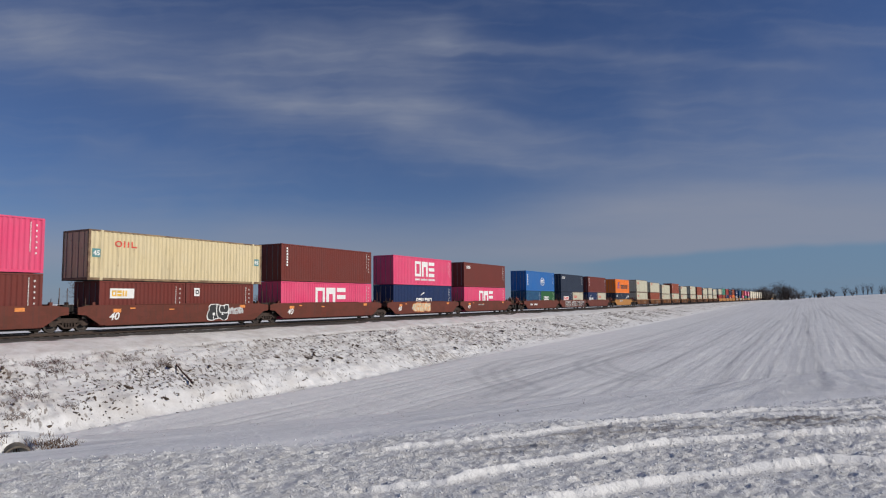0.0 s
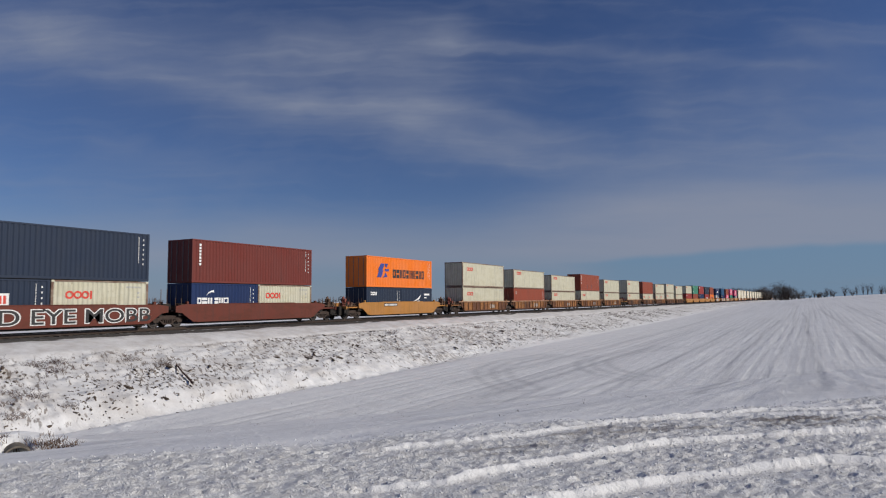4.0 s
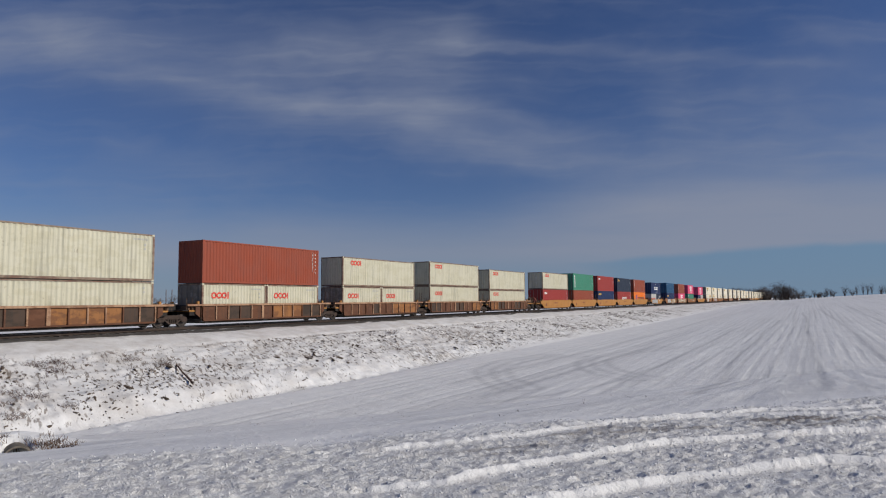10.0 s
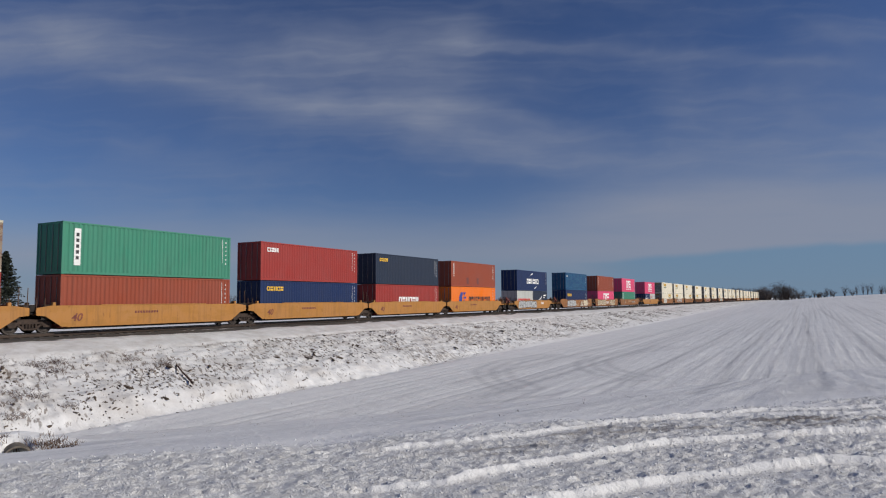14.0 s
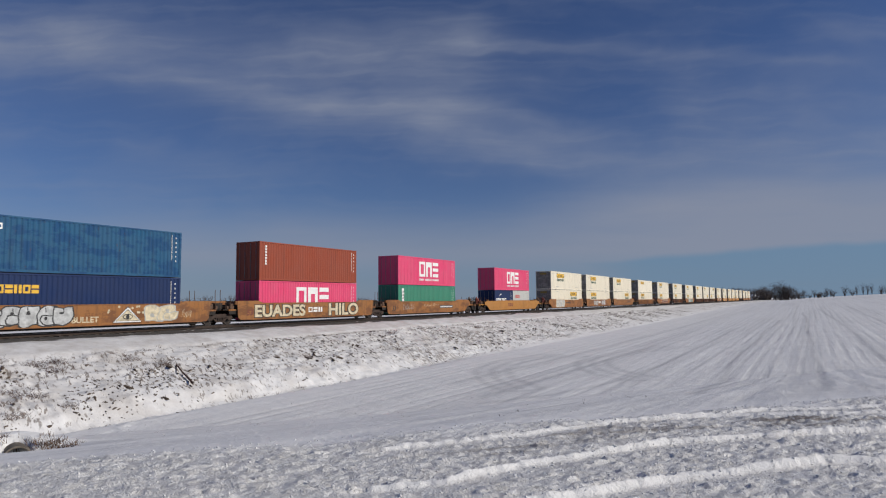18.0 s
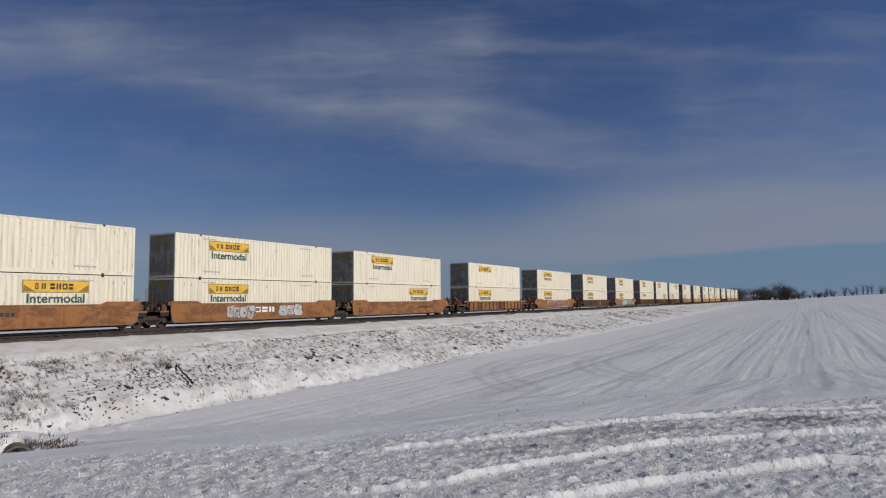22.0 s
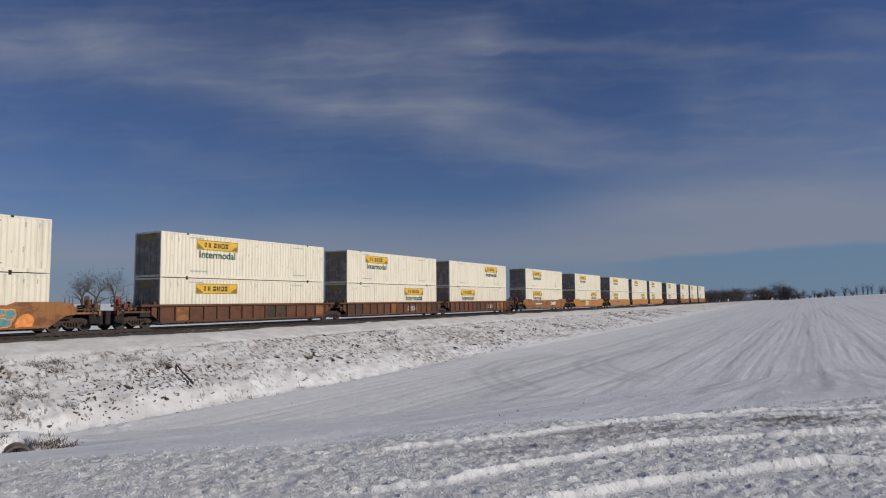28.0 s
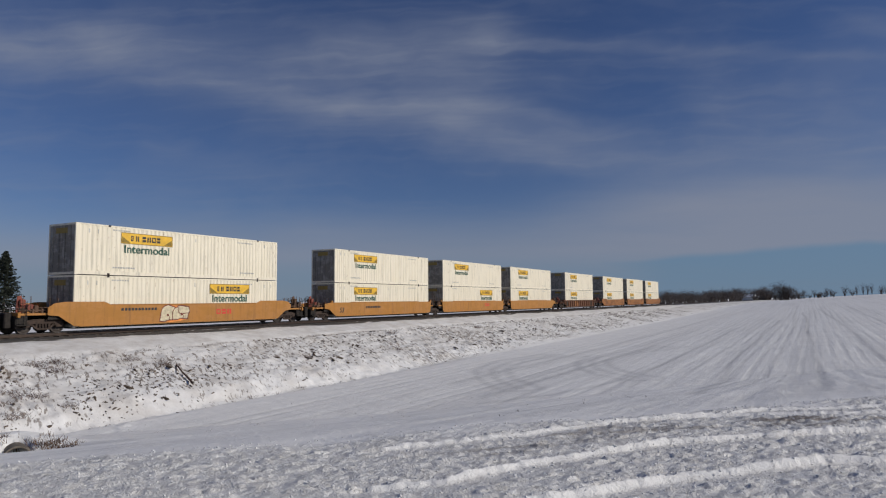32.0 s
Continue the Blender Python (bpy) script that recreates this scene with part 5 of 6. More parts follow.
# yellow five-platform car
M = [330.55, 345.85, 361.05, 376.2, 391.45]
CARS = [platform(m, 40, "smooth", CAR_YELLOW, "dusty yellow", k == 0, k == 4) for k, m in enumerate(M)]
for k, c in enumerate(CARS):
    car_number(c, 40, -1, "brown")
    bars(c, -1.6, 1.0, 9, "brown", 0.14, 0.14)
low(40, RED, logo_corner("white", 3, 1.1), M[0])
container(41, CREAM, RINGS, M[0], Z40, doors=False)
low(40, RUSTRED, codes, M[1])
top40(GREEN, logo_plate, M[1])
low(40, NAVY, logo_corner("yellow", 5, 1.6), M[2])
top40(RED, logo_corner("white", 3, 1.1), M[2])
low(40, RED, logo_word("white", 4.1, 1.1, 0.65, 6), M[3])
top40(SLATE, logo_corner("yellow", 5, 1.2), M[3])
low(40, ORANGE, logo_orange, M[4])
top40(RUSTRED, logo_patch, M[4])

# yellow single car with a spray-painted side
m = 411.1
c = platform(m, 40, "smooth", CAR_YELLOW, "spray-painted dusty yellow", True, True, half=9.9)
pair20((GREYW, logo_word("red", 0.4, 0.95, 0.58, 8)), (SLATE, logo_wing), m)
top40(NAVY, logo_arc(-2.3, 1.05, 0.72, True), m, Z20)
throw_up(c, -6.0, 0.42, 6.8, 1.0, 8, "silver", "black", 21)
bars(c, 2.84, 0.95, 3, "white", 0.3, 0.32)

# three long brown platforms, covered in paint
M = [432.5, 451.8, 471.05]
CARS = [platform(m, 53, "smooth", CAR_BROWN, "spray-painted orange-brown", k == 0, k == 2, True) for k, m in enumerate(M)]
low(40, NAVY, logo_word("yellow", 0.9, 1.9, 0.45, 5), M[0])
top40(SEABLUE, logo_corner("white", 1, 0.4), M[0])
throw_up(CARS[0], -5.8, 0.4, 4.4, 1.05, 5, "silver", "black", 31)
sprayed_eye(CARS[0], 1.15, 0.42, 2.0, 1.0)
lettering("BULLET", -1.3, 0.50, 1.6, 0.34, "cream", CARS[0], SX)
throw_up(CARS[0], 3.35, 0.45, 2.2, 0.98, 2, "cream", "grey", 33)
scrawl(CARS[0], 6.0, 0.6, 0.9, 0.6, 5, "cream", 34)
low(40, PINK, logo_pink, M[1])
top40(RUSTRED, logo_column, M[1])
bubble(CARS[1], "EUADES", -6.7, 0.47, 5.6, 0.92, "cream", "black")
bars(CARS[1], -0.7, 0.75, 3, "white", 0.4, 0.52)
bubble(CARS[1], "HILO", 1.9, 0.42, 4.2, 1.04, "cream", "black")
car_number(CARS[1], 53, -1, "brown")
low(40, GREEN, logo_plate, M[2])
top40(PINK, logo_pink, M[2])
scrawl(CARS[2], -5.5, 0.5, 2.0, 0.9, 9, "grey", 51)
scrawl(CARS[2], -1.5, 0.95, 3.4, 0.4, 9, "cream", 52)
car_number(CARS[2], 53, -1, "black")
bars(CARS[2], 2.2, 0.85, 14, "white", 0.15, 0.15)

# long single car with a short load
m = 494.35
c = platform(m, 53, "smooth", CAR_YELLOW, "dusty yellow", True, True)
pair20((NAVY, logo_arc(None, 1.1, 0.5)), (GREYW, RINGS), m)
top40(PINK, logo_pink, m, Z20)
bars(c, -2.2, 0.75, 3, "brown", 0.4, 0.5)


def white_pair(mid, top_y, low_y, top_word=True, low_word=True, top_smooth=False, low_smooth=False):
    container(53, WHITE, logo_yellow(low_y, low_word), mid, Z0, smooth=low_smooth, seat=IN_WELL)
    container(53, WHITE, logo_yellow(top_y, top_word), mid, Z53, smooth=top_smooth)


LEFT, RIGHT = -5.22, 1.58
# three long platforms
M = [517.9, 537.0, 556.35]
CARS = [platform(m, 53, "smooth", CAR_BROWN, "spray-painted orange-brown", k == 0, k == 2, True) for k, m in enumerate(M)]
white_pair(M[0], LEFT, RIGHT)
white_pair(M[1], LEFT, LEFT)
white_pair(M[2], LEFT, RIGHT)
throw_up(CARS[0], -6.0, 0.4, 4.0, 1.2, 4, "silver", "cream", 61, "cream")
bars(CARS[0], -1.2, 0.95, 9, "black", 0.2, 0.2)
throw_up(CARS[1], -3.7, 0.45, 2.6, 0.95, 4, "grey", "brown", 62)
bars(CARS[1], -1.0, 0.85, 3, "white", 0.4, 0.6)
throw_up(CARS[1], 1.5, 0.5, 2.6, 0.85, 3, "silver", "brown", 63)
car_number(CARS[2], 53, -1, "black")
bars(CARS[2], 3.0, 0.85, 10, "black", 0.2, 0.2)
SINGLES = [(579.5, "ribbed", CAR_BROWN, "rusty orange", LEFT, LEFT, False, True, True, False),
           (602.7, "smooth", CAR_BROWN, "spray-painted orange-brown", LEFT, LEFT, True, True, False, False),
           (625.9, "ribbed", CAR_RUST, "rust-brown", LEFT, LEFT, True, True, False, False),
           (649.1, "smooth", CAR_BROWN, "spray-painted orange-brown", LEFT, LEFT, True, True, False, False)]
for k, (m, style, mat, tint, ty, ly, tw, lw, ts, ls) in enumerate(SINGLES):
    c = platform(m, 53, style, mat, tint, True, True, style == "smooth")
    white_pair(m, ty, ly, tw, lw, ts, ls)
    if k == 1:
        throw_up(c, -3.5, 0.42, 9.2, 1.0, 11, "brown", "cream", 71, "orange")
    if k == 3:
        throw_up(c, -2.9, 0.42, 3.8, 0.95, 5, "silver", "teal", 72, "grey")
        throw_up(c, 0.95, 0.42, 5.2, 0.95, 6, "teal", "orange", 73, "green")
        marking([blob(6.8, 0.7, 1.0, 0.6, 74)], "orange", c, SX, "patch3", "spray_paint")
M = [672.25, 691.7, 710.95]
CARS = [platform(m, 53, "ribbed", CAR_RUST, "rust-brown", k == 0, k == 2) for k, m in enumerate(M)]
white_pair(M[0], LEFT, LEFT, True, False)
white_pair(M[1], LEFT, RIGHT)
white_pair(M[2], RIGHT, LEFT)
for c in CARS[1:]:
    bars(c, 2.0, 0.62, 3, "grey", 0.42, 0.5, 1.37)
m = 734.3
c = platform(m, 53, "smooth", CAR_BROWN, "faded orange-brown", True, True, True)
white_pair(m, LEFT, LEFT)
car_number(c, 53, -1, "black")
bars(c, -4.6, 0.9, 11, "white", 0.2, 0.19)
bars(c, 2.2, 0.8, 3, "white", 0.45, 0.6)
m = 757.5
c = platform(m, 53, "smooth", CAR_YELLOW, "dusty yellow", True, True, True)
white_pair(m, LEFT, RIGHT)
bars(c, -5.2, 1.15, 11, "black", 0.16, 0.17)
throw_up(c, -2.4, 0.45, 2.0, 0.95, 2, "cream", "brown", 81, "orange")
bars(c, 2.05, 0.8, 3, "red", 0.35, 0.4)
M = [780.8, 800.25, 819.6]
CARS = [platform(m, 53, "smooth", CAR_YELLOW, "dusty yellow", k == 0, k == 2, False) for k, m in enumerate(M)]
white_pair(M[0], LEFT, LEFT)
white_pair(M[1], LEFT, RIGHT)
white_pair(M[2], LEFT, LEFT)
car_number(CARS[0], 53, -1, "black")
bars(CARS[0], -3.6, 0.95, 9, "black", 0.2, 0.2)
bars(CARS[1], 2.6, 0.85, 3, "red", 0.35, 0.4)
m = 843.0
platform(m, 53, "ribbed", CAR_RUST, "rust-brown", True, True)
white_pair(m, LEFT, LEFT)
M = [866.5, 886.3, 905.8]
for k, m in enumerate(M):
    platform(m, 53, "smooth", CAR_BROWN, "faded orange-brown", k == 0, k == 2, True)
    white_pair(m, LEFT, LEFT)


# ---- high thin clouds: a far backdrop of sky that drifts ----
def cloud_cover(u, v):
    """Cover of the veil, over a picture plane 1568 wide: streaks and bands, torn by noise."""
    wu = u + 70 * (fbm(u / 260, v / 160, 4, 201) - 0.5)
    wv = v + 46 * (fbm(u / 230, v / 120, 4, 202) - 0.5) + 14 * (fbm(u / 60, v / 30, 3, 203) - 0.5)

    def band(pts, width, amp, soft=60):
        best = np.full_like(u, 1e9)
        along = np.zeros_like(u)
        for (ax, ay), (bx, by) in zip(pts, pts[1:]):
            dx, dy = bx - ax, by - ay
            t = np.clip(((wu - ax) * dx + (wv - ay) * dy) / (dx * dx + dy * dy), 0, 1)
            ex, ey = (wu - ax - t * dx) * width / soft, wv - ay - t * dy
            best = np.minimum(best, np.hypot(ex, ey))
        return amp * np.exp(-(best / width) ** 2)
    c = np.zeros_like(u)
    for pts, w, a in ((((-300, 40), (-80, 70), (120, 78)), 44, 0.50), (((60, 30), (165, 38)), 20, 0.26),
                      (((150, 95), (330, 140), (520, 195), (700, 206), (790, 200)), 40, 0.44),
                      (((240, 75), (480, 95), (800, 110)), 46, 0.24), (((540, 92), (700, 68), (860, 70)), 34, 0.28),
                      (((600, 188), (784, 186), (880, 202), (1000, 226)), 17, 0.48), (((-100, 238), (230, 246)), 6, 0.14),
                      (((-200, 322), (120, 325), (290, 331)), 8, 0.20), (((230, 352), (420, 356)), 9, 0.16), (((270, 262), (480, 312)), 24, 0.17),
                      (((910, 92), (1080, 84), (1200, 104), (1290, 104), (1390, 122), (1470, 116)), 12, 0.36), (((950, 95), (1230, 120)), 34, 0.14),
                      (((1490, 62), (1640, 58), (1900, 90)), 26, 0.50), (((784, 236), (900, 258), (1010, 280), (1160, 288), (1600, 262), (1900, 270)), 40, 0.72),
                      (((1250, 205), (1600, 190), (1900, 200)), 60, 0.50), (((840, 140), (960, 160)), 30, 0.20), (((-100, 50), (300, 85), (520, 130), (820, 110)), 78, 0.46), (((600, 70), (800, 60)), 40, 0.24), (((-40, 70), (150, 75)), 30, 0.22), (((560, 196), (830, 192)), 12, 0.26), (((300, 130), (420, 168), (560, 192)), 16, 0.26), (((820, 90), (1120, 94)), 9, 0.22), (((780, 225), (950, 255)), 30, 0.25)):
        c += band(pts, w, a)
    fibre = fbm(wu / 150 + wv / 60, wv / 26, 5, 211, 0.6)
    wisp = fbm(wu / 190 + wv / 44, wv / 11, 4, 215, 0.58)
    puff = fbm(wu / 120, wv / 60, 5, 213, 0.55)
    c = 0.50 * c * (0.50 + 0.55 * fibre + 0.30 * (puff - 0.4) + 0.38 * (wisp - 0.5)) + 0.07 * sstep(0.40, 0.75, puff) + 0.05 * sstep(0.5, 0.8, wisp)
    # haze towards the horizon, lifted on the sunny side, with a clear strip under it
    top = 385 - 75 * sstep(780, 1250, u) + 40 * (fbm(u / 300, v / 80, 4, 221) - 0.5)
    haze = sstep(top - 45, top + 75, v) * (0.74 + 0.22 * sstep(700, 1400, u)) * (0.82 + 0.36 * (fbm(u / 220, v / 24, 4, 223) - 0.3))
    low_edge = 462 - 30 * sstep(1000, 1568, u) + 8 * (fbm(u / 90, v / 400, 3, 231) - 0.5)
    below = sstep(low_edge - 5, low_edge + 10, v) * sstep(900, 1150, u)
    clear_air = np.maximum(below, sstep(440, 500, v) * 0.8)
    cover = np.clip(np.maximum(c, 0) * (1 - haze) + haze, 0, 0.85)
    return np.maximum(cover, 0.8 * clear_air), clear_air


def build_clouds():
    n, m, R = 620, 330, 4300.0
    az = np.radians(np.linspace(-58, 58, n))
    el = np.radians(np.linspace(-0.8, 34, m))
    A, E = np.meshgrid(az, el)
    right, fwd, up = np.sin(A) * np.cos(E), np.cos(A) * np.cos(E), np.sin(E)
    p = radians(4.47)
    depth, rise = fwd * math.cos(p) + up * math.sin(p), up * math.cos(p) - fwd * math.sin(p)
    u, v = 784 + 1167 * right / depth, 441 - 1167 * rise / depth
    cover, clear_air = cloud_cover(u, v)
    side = sstep(0, radians(6), np.minimum(A - az[0], az[-1] - A)) * sstep(0, radians(4), el[-1] - E)
    me = bpy.data.meshes.new("cloud_veil")
    co = np.stack([R * right, R * fwd, R * up], -1).reshape(-1, 3).astype(np.float32)
    i = (np.arange(m - 1)[:, None] * n + np.arange(n - 1)[None, :]).reshape(-1)
    quads = np.stack([i, i + n, i + n + 1, i + 1], -1).astype(np.int32)
    me.vertices.add(len(co))
    me.vertices.foreach_set("co", co.ravel())
    me.loops.add(quads.size)
    me.loops.foreach_set("vertex_index", quads.ravel())
    me.polygons.add(len(quads))
    me.polygons.foreach_set("loop_start", np.arange(0, quads.size, 4, dtype=np.int32))
    me.update(calc_edges=True)
    at = me.attributes.new("cover", "FLOAT", "POINT")
    at.data.foreach_set("value", (cover * side).reshape(-1).astype(np.float32))
    at = me.attributes.new("clear_air", "FLOAT", "POINT")
    at.data.foreach_set("value", clear_air.reshape(-1).astype(np.float32))
    mat = bpy.data.materials.new("thin_cloud")
    mat.use_nodes = True
    nt = mat.node_tree
    nt.nodes.clear()
    out = nt.nodes.new("ShaderNodeOutputMaterial")
    glow = nt.nodes.new("ShaderNodeEmission")
    nt.links.new(mixc(nt, attribute(nt, "clear_air"), (0.60, 0.665, 0.875), (0.36, 0.58, 0.88)), glow.inputs["Color"])
    glow.inputs["Strength"].default_value = 0.50
    clear = nt.nodes.new("ShaderNodeBsdfTransparent")
    mix = nt.nodes.new("ShaderNodeMixShader")
    nt.links.new(attribute(nt, "cover"), mix.inputs[0])
    nt.links.new(clear.outputs[0], mix.inputs[1])
    nt.links.new(glow.outputs[0], mix.inputs[2])
    nt.links.new(mix.outputs[0], out.inputs[0])
    me.materials.append(mat)
    return tagged(new("backdrop", me), "thin streaky high cloud in a deep blue sky", "sky", kind="structure")


CLOUDS = build_clouds()


# ---- trees ----
BARK = plain("bare_bark", (0.085, 0.068, 0.058), 0.9, 0, 0.4, 3.0)
TWIG = plain("bare_twigs", (0.085, 0.068, 0.062), 0.9, 0, 0.35, 2.0)
NEEDLE = plain("spruce_needles", (0.016, 0.022, 0.012), 0.8, 0, 0.5, 3.0)
STRAW = plain("dead_grass", (0.13, 0.078, 0.048), 0.9, 0, 0.45, 9.0)
WEED = plain("dead_weed", (0.10, 0.055, 0.04), 0.9, 0, 0.45, 9.0)
EARTH = plain("bare_earth", (0.10, 0.072, 0.052), 0.95, 0, 0.5, 9.0)
# near-black brown: the shade inside the culvert is put into this colour
BORE_SHADE = plain("bore_shade", (0.014, 0.010, 0.008), 0.95, 0, 0.4, 9.0)
CONCRETE = plain("old_concrete", (0.15, 0.13, 0.105), 0.9, 0, 0.4, 8.0)


class Shape:
    """Collects tapered limbs into one mesh."""

    def __init__(self):
        self.v, self.f = [], []

    def limb(self, a, b, r0, r1, n=5):
        d = (b - a)
        if d.length < 1e-5:
            return
        d.normalize()
        s = d.cross(Vector((0.3, 0.2, 1)) if abs(d.z) < 0.95 else Vector((1, 0, 0))).normalized()
        t = s.cross(d)
        k = len(self.v)
        for c, r in ((a, r0), (b, r1)):
            for i in range(n):
                w = 2 * math.pi * i / n
                self.v.append(tuple(c + (s * math.cos(w) + t * math.sin(w)) * r))
        for i in range(n):
            j = (i + 1) % n
            self.f.append((k + i, k + j, k + n + j, k + n + i))

    def blade(self, a, b, w):
        d = b - a
        s = d.cross(Vector((random.uniform(-1, 1), random.uniform(-1, 1), 0.3)))
        if s.length < 1e-6:
            return
        s = s.normalized() * w
        k = len(self.v)
        self.v += [tuple(a - s), tuple(a + s), tuple(b)]
        self.f.append((k, k + 1, k + 2))

    def mesh(self, name, mat):
        me = bpy.data.meshes.new(name)
        me.from_pydata(self.v, [], self.f)
        me.materials.append(mat)
        return me


def bare_tree(seed, height, spread, forks=3, bush=False):
    r = random.Random(seed)
    wood, twigs = Shape(), Shape()

    def grow(p, d, length, rad, level):
        segs = 3 if level < 2 else 2
        for s in range(segs):
            q = p + d * (length / segs)
            (wood if level < 3 else twigs).limb(p, q, rad, rad * 0.84, 6 if level < 2 else 3)
            rad *= 0.84
            d = (d + Vector((r.uniform(-1, 1), r.uniform(-1, 1), r.uniform(-0.3, 0.5))) * 0.2).normalized()
            p = q
            if (level in (1, 2, 3) and s < segs - 1) or (level == 0 and s > 0):
                side = Vector((r.uniform(-1, 1), r.uniform(-1, 1), r.uniform(-0.1, 0.6))).normalized()
                grow(p, (d * 0.4 + side * spread * 1.2).normalized(), length * r.uniform(0.55, 0.8), rad * 0.6, level + 1)
        if level < 5:
            for _ in range(forks + 1 if level < 2 else forks):
                side = Vector((r.uniform(-1, 1), r.uniform(-1, 1), r.uniform(-0.3, 0.6))).normalized()
                grow(p, (d * 0.7 + side * spread).normalized(), length * r.uniform(0.6, 0.82), max(rad * 0.64, 0.008), level + 1)

    if bush:
        for _ in range(7):
            d = Vector((r.uniform(-0.7, 0.7), r.uniform(-0.7, 0.7), 1)).normalized()
            grow(Vector((r.uniform(-0.3, 0.3), r.uniform(-0.3, 0.3), 0)), d, height * 0.32, height * 0.018, 2)
    else:
        grow(Vector((0, 0, -0.2)), Vector((0, 0, 1)), height * 0.20, height * 0.021, 0)
    return wood.mesh("trunk", BARK), twigs.mesh("crown", TWIG)


TREE_KINDS = [bare_tree(s, 10.0, sp, f, b) for s, sp, f, b in ((3, 0.75, 2, False), (8, 0.6, 2, False), (14, 0.9, 2, False), (21, 0.5, 2, False), (5, 0.8, 2, True), (9, 0.7, 2, True))]
BARE_NAMES = ("bare_tree", "bare_tree", "bare_tree", "bare_tree", "bare_shrub", "bare_shrub")


def plant(kind, bearing, dist, height, turn, group, wide=1.0):
    """A leafless tree at a bearing in degrees from the track's way, and a distance."""
    x, y = dist * math.sin(radians(bearing)), dist * math.cos(radians(bearing))
    trunk, crown = TREE_KINDS[kind]
    e = thing(BARE_NAMES[kind], "leafless grey-brown %s standing in the snow" % ("shrub" if kind > 3 else "tree"), "shrub" if kind > 3 else "tree", group)
    part("trunk", trunk, None, e)
    part("crown", crown, None, e, "fine bare twigs")
    e.location = (x, y, ground_z(x, y))
    e.rotation_euler = (0, 0, turn)
    top = TREE_TOPS[kind]
    s = height / top
    e.scale = (s * wide, s * wide, s)
    return e


TREE_TOPS = [max(v.co.z for v in t[1].vertices) for t in TREE_KINDS]


def spruce(bearing, dist, height, radius):
    r = random.Random(44)
    wood, green = Shape(), Shape()
    wood.limb(Vector((0, 0, -0.2)), Vector((0, 0, height * 0.97)), height * 0.022, 0.03, 8)
    z = 0.5
    while z < height:
        t = z / height
        reach = radius * (1 - t) ** 0.85 + 0.1
        for _ in range(11):
            a = r.uniform(0, 6.283)
            ln = reach * r.uniform(0.6, 1.12)
            droop = -0.32 * ln * (1 - t) + 0.25 * ln * t
            p0, p1 = Vector((0, 0, z)), Vector((math.cos(a) * ln, math.sin(a) * ln, z + droop))
            wood.limb(p0, p1, 0.03, 0.008, 3)
            for k in range(int(7 + 14 * ln / radius)):
                s = r.uniform(0.2, 1.05)
                c = p0.lerp(p1, s)
                o = Vector((r.uniform(-1, 1), r.uniform(-1, 1), r.uniform(-0.9, 0.35))) * (0.34 * (1.2 - 0.5 * s))
                green.blade(c, c + o, 0.13)
        z += 0.17 + 0.10 * (1 - t)
    e = thing("spruce_tree", "tall dark green spruce standing behind the railway", "tree")
    part("trunk", wood.mesh("trunk", BARK), None, e)
    part("crown", green.mesh("crown", NEEDLE), None, e, "dark green drooping boughs")
    x, y = dist * math.sin(radians(bearing)), dist * math.cos(radians(bearing))
    e.location = (x, y, ground_z(x, y))
    return e


spruce(-62.6, 112, 9.9, 3.4)
tr = random.Random(77)
# bare trees behind the railway
plant(0, -57.6, 190, 11.6, 0.4, "trees behind the railway", 1.0)
plant(2, -56.6, 200, 10.6, 0.9, "trees behind the railway", 0.9)
plant(1, -55.3, 182, 11.6, 2.0, "trees behind the railway", 0.85)
plant(4, -54.1, 185, 4.6, 1.1, "trees behind the railway")
plant(5, -53.2, 230, 3.4, 1.9, "trees behind the railway")
for k in range(34):
    b = -52.6 + k * 0.52 + tr.uniform(-0.15, 0.15)
    if k in (9, 17, 18, 24, 30):
        continue
    plant(tr.choice((0, 1, 2, 3, 4, 5)), b, tr.uniform(370, 460), tr.uniform(5.5, 8.2) * (0.75 if k > 20 else 1), tr.uniform(0, 6), "trees behind the railway", 0.9)
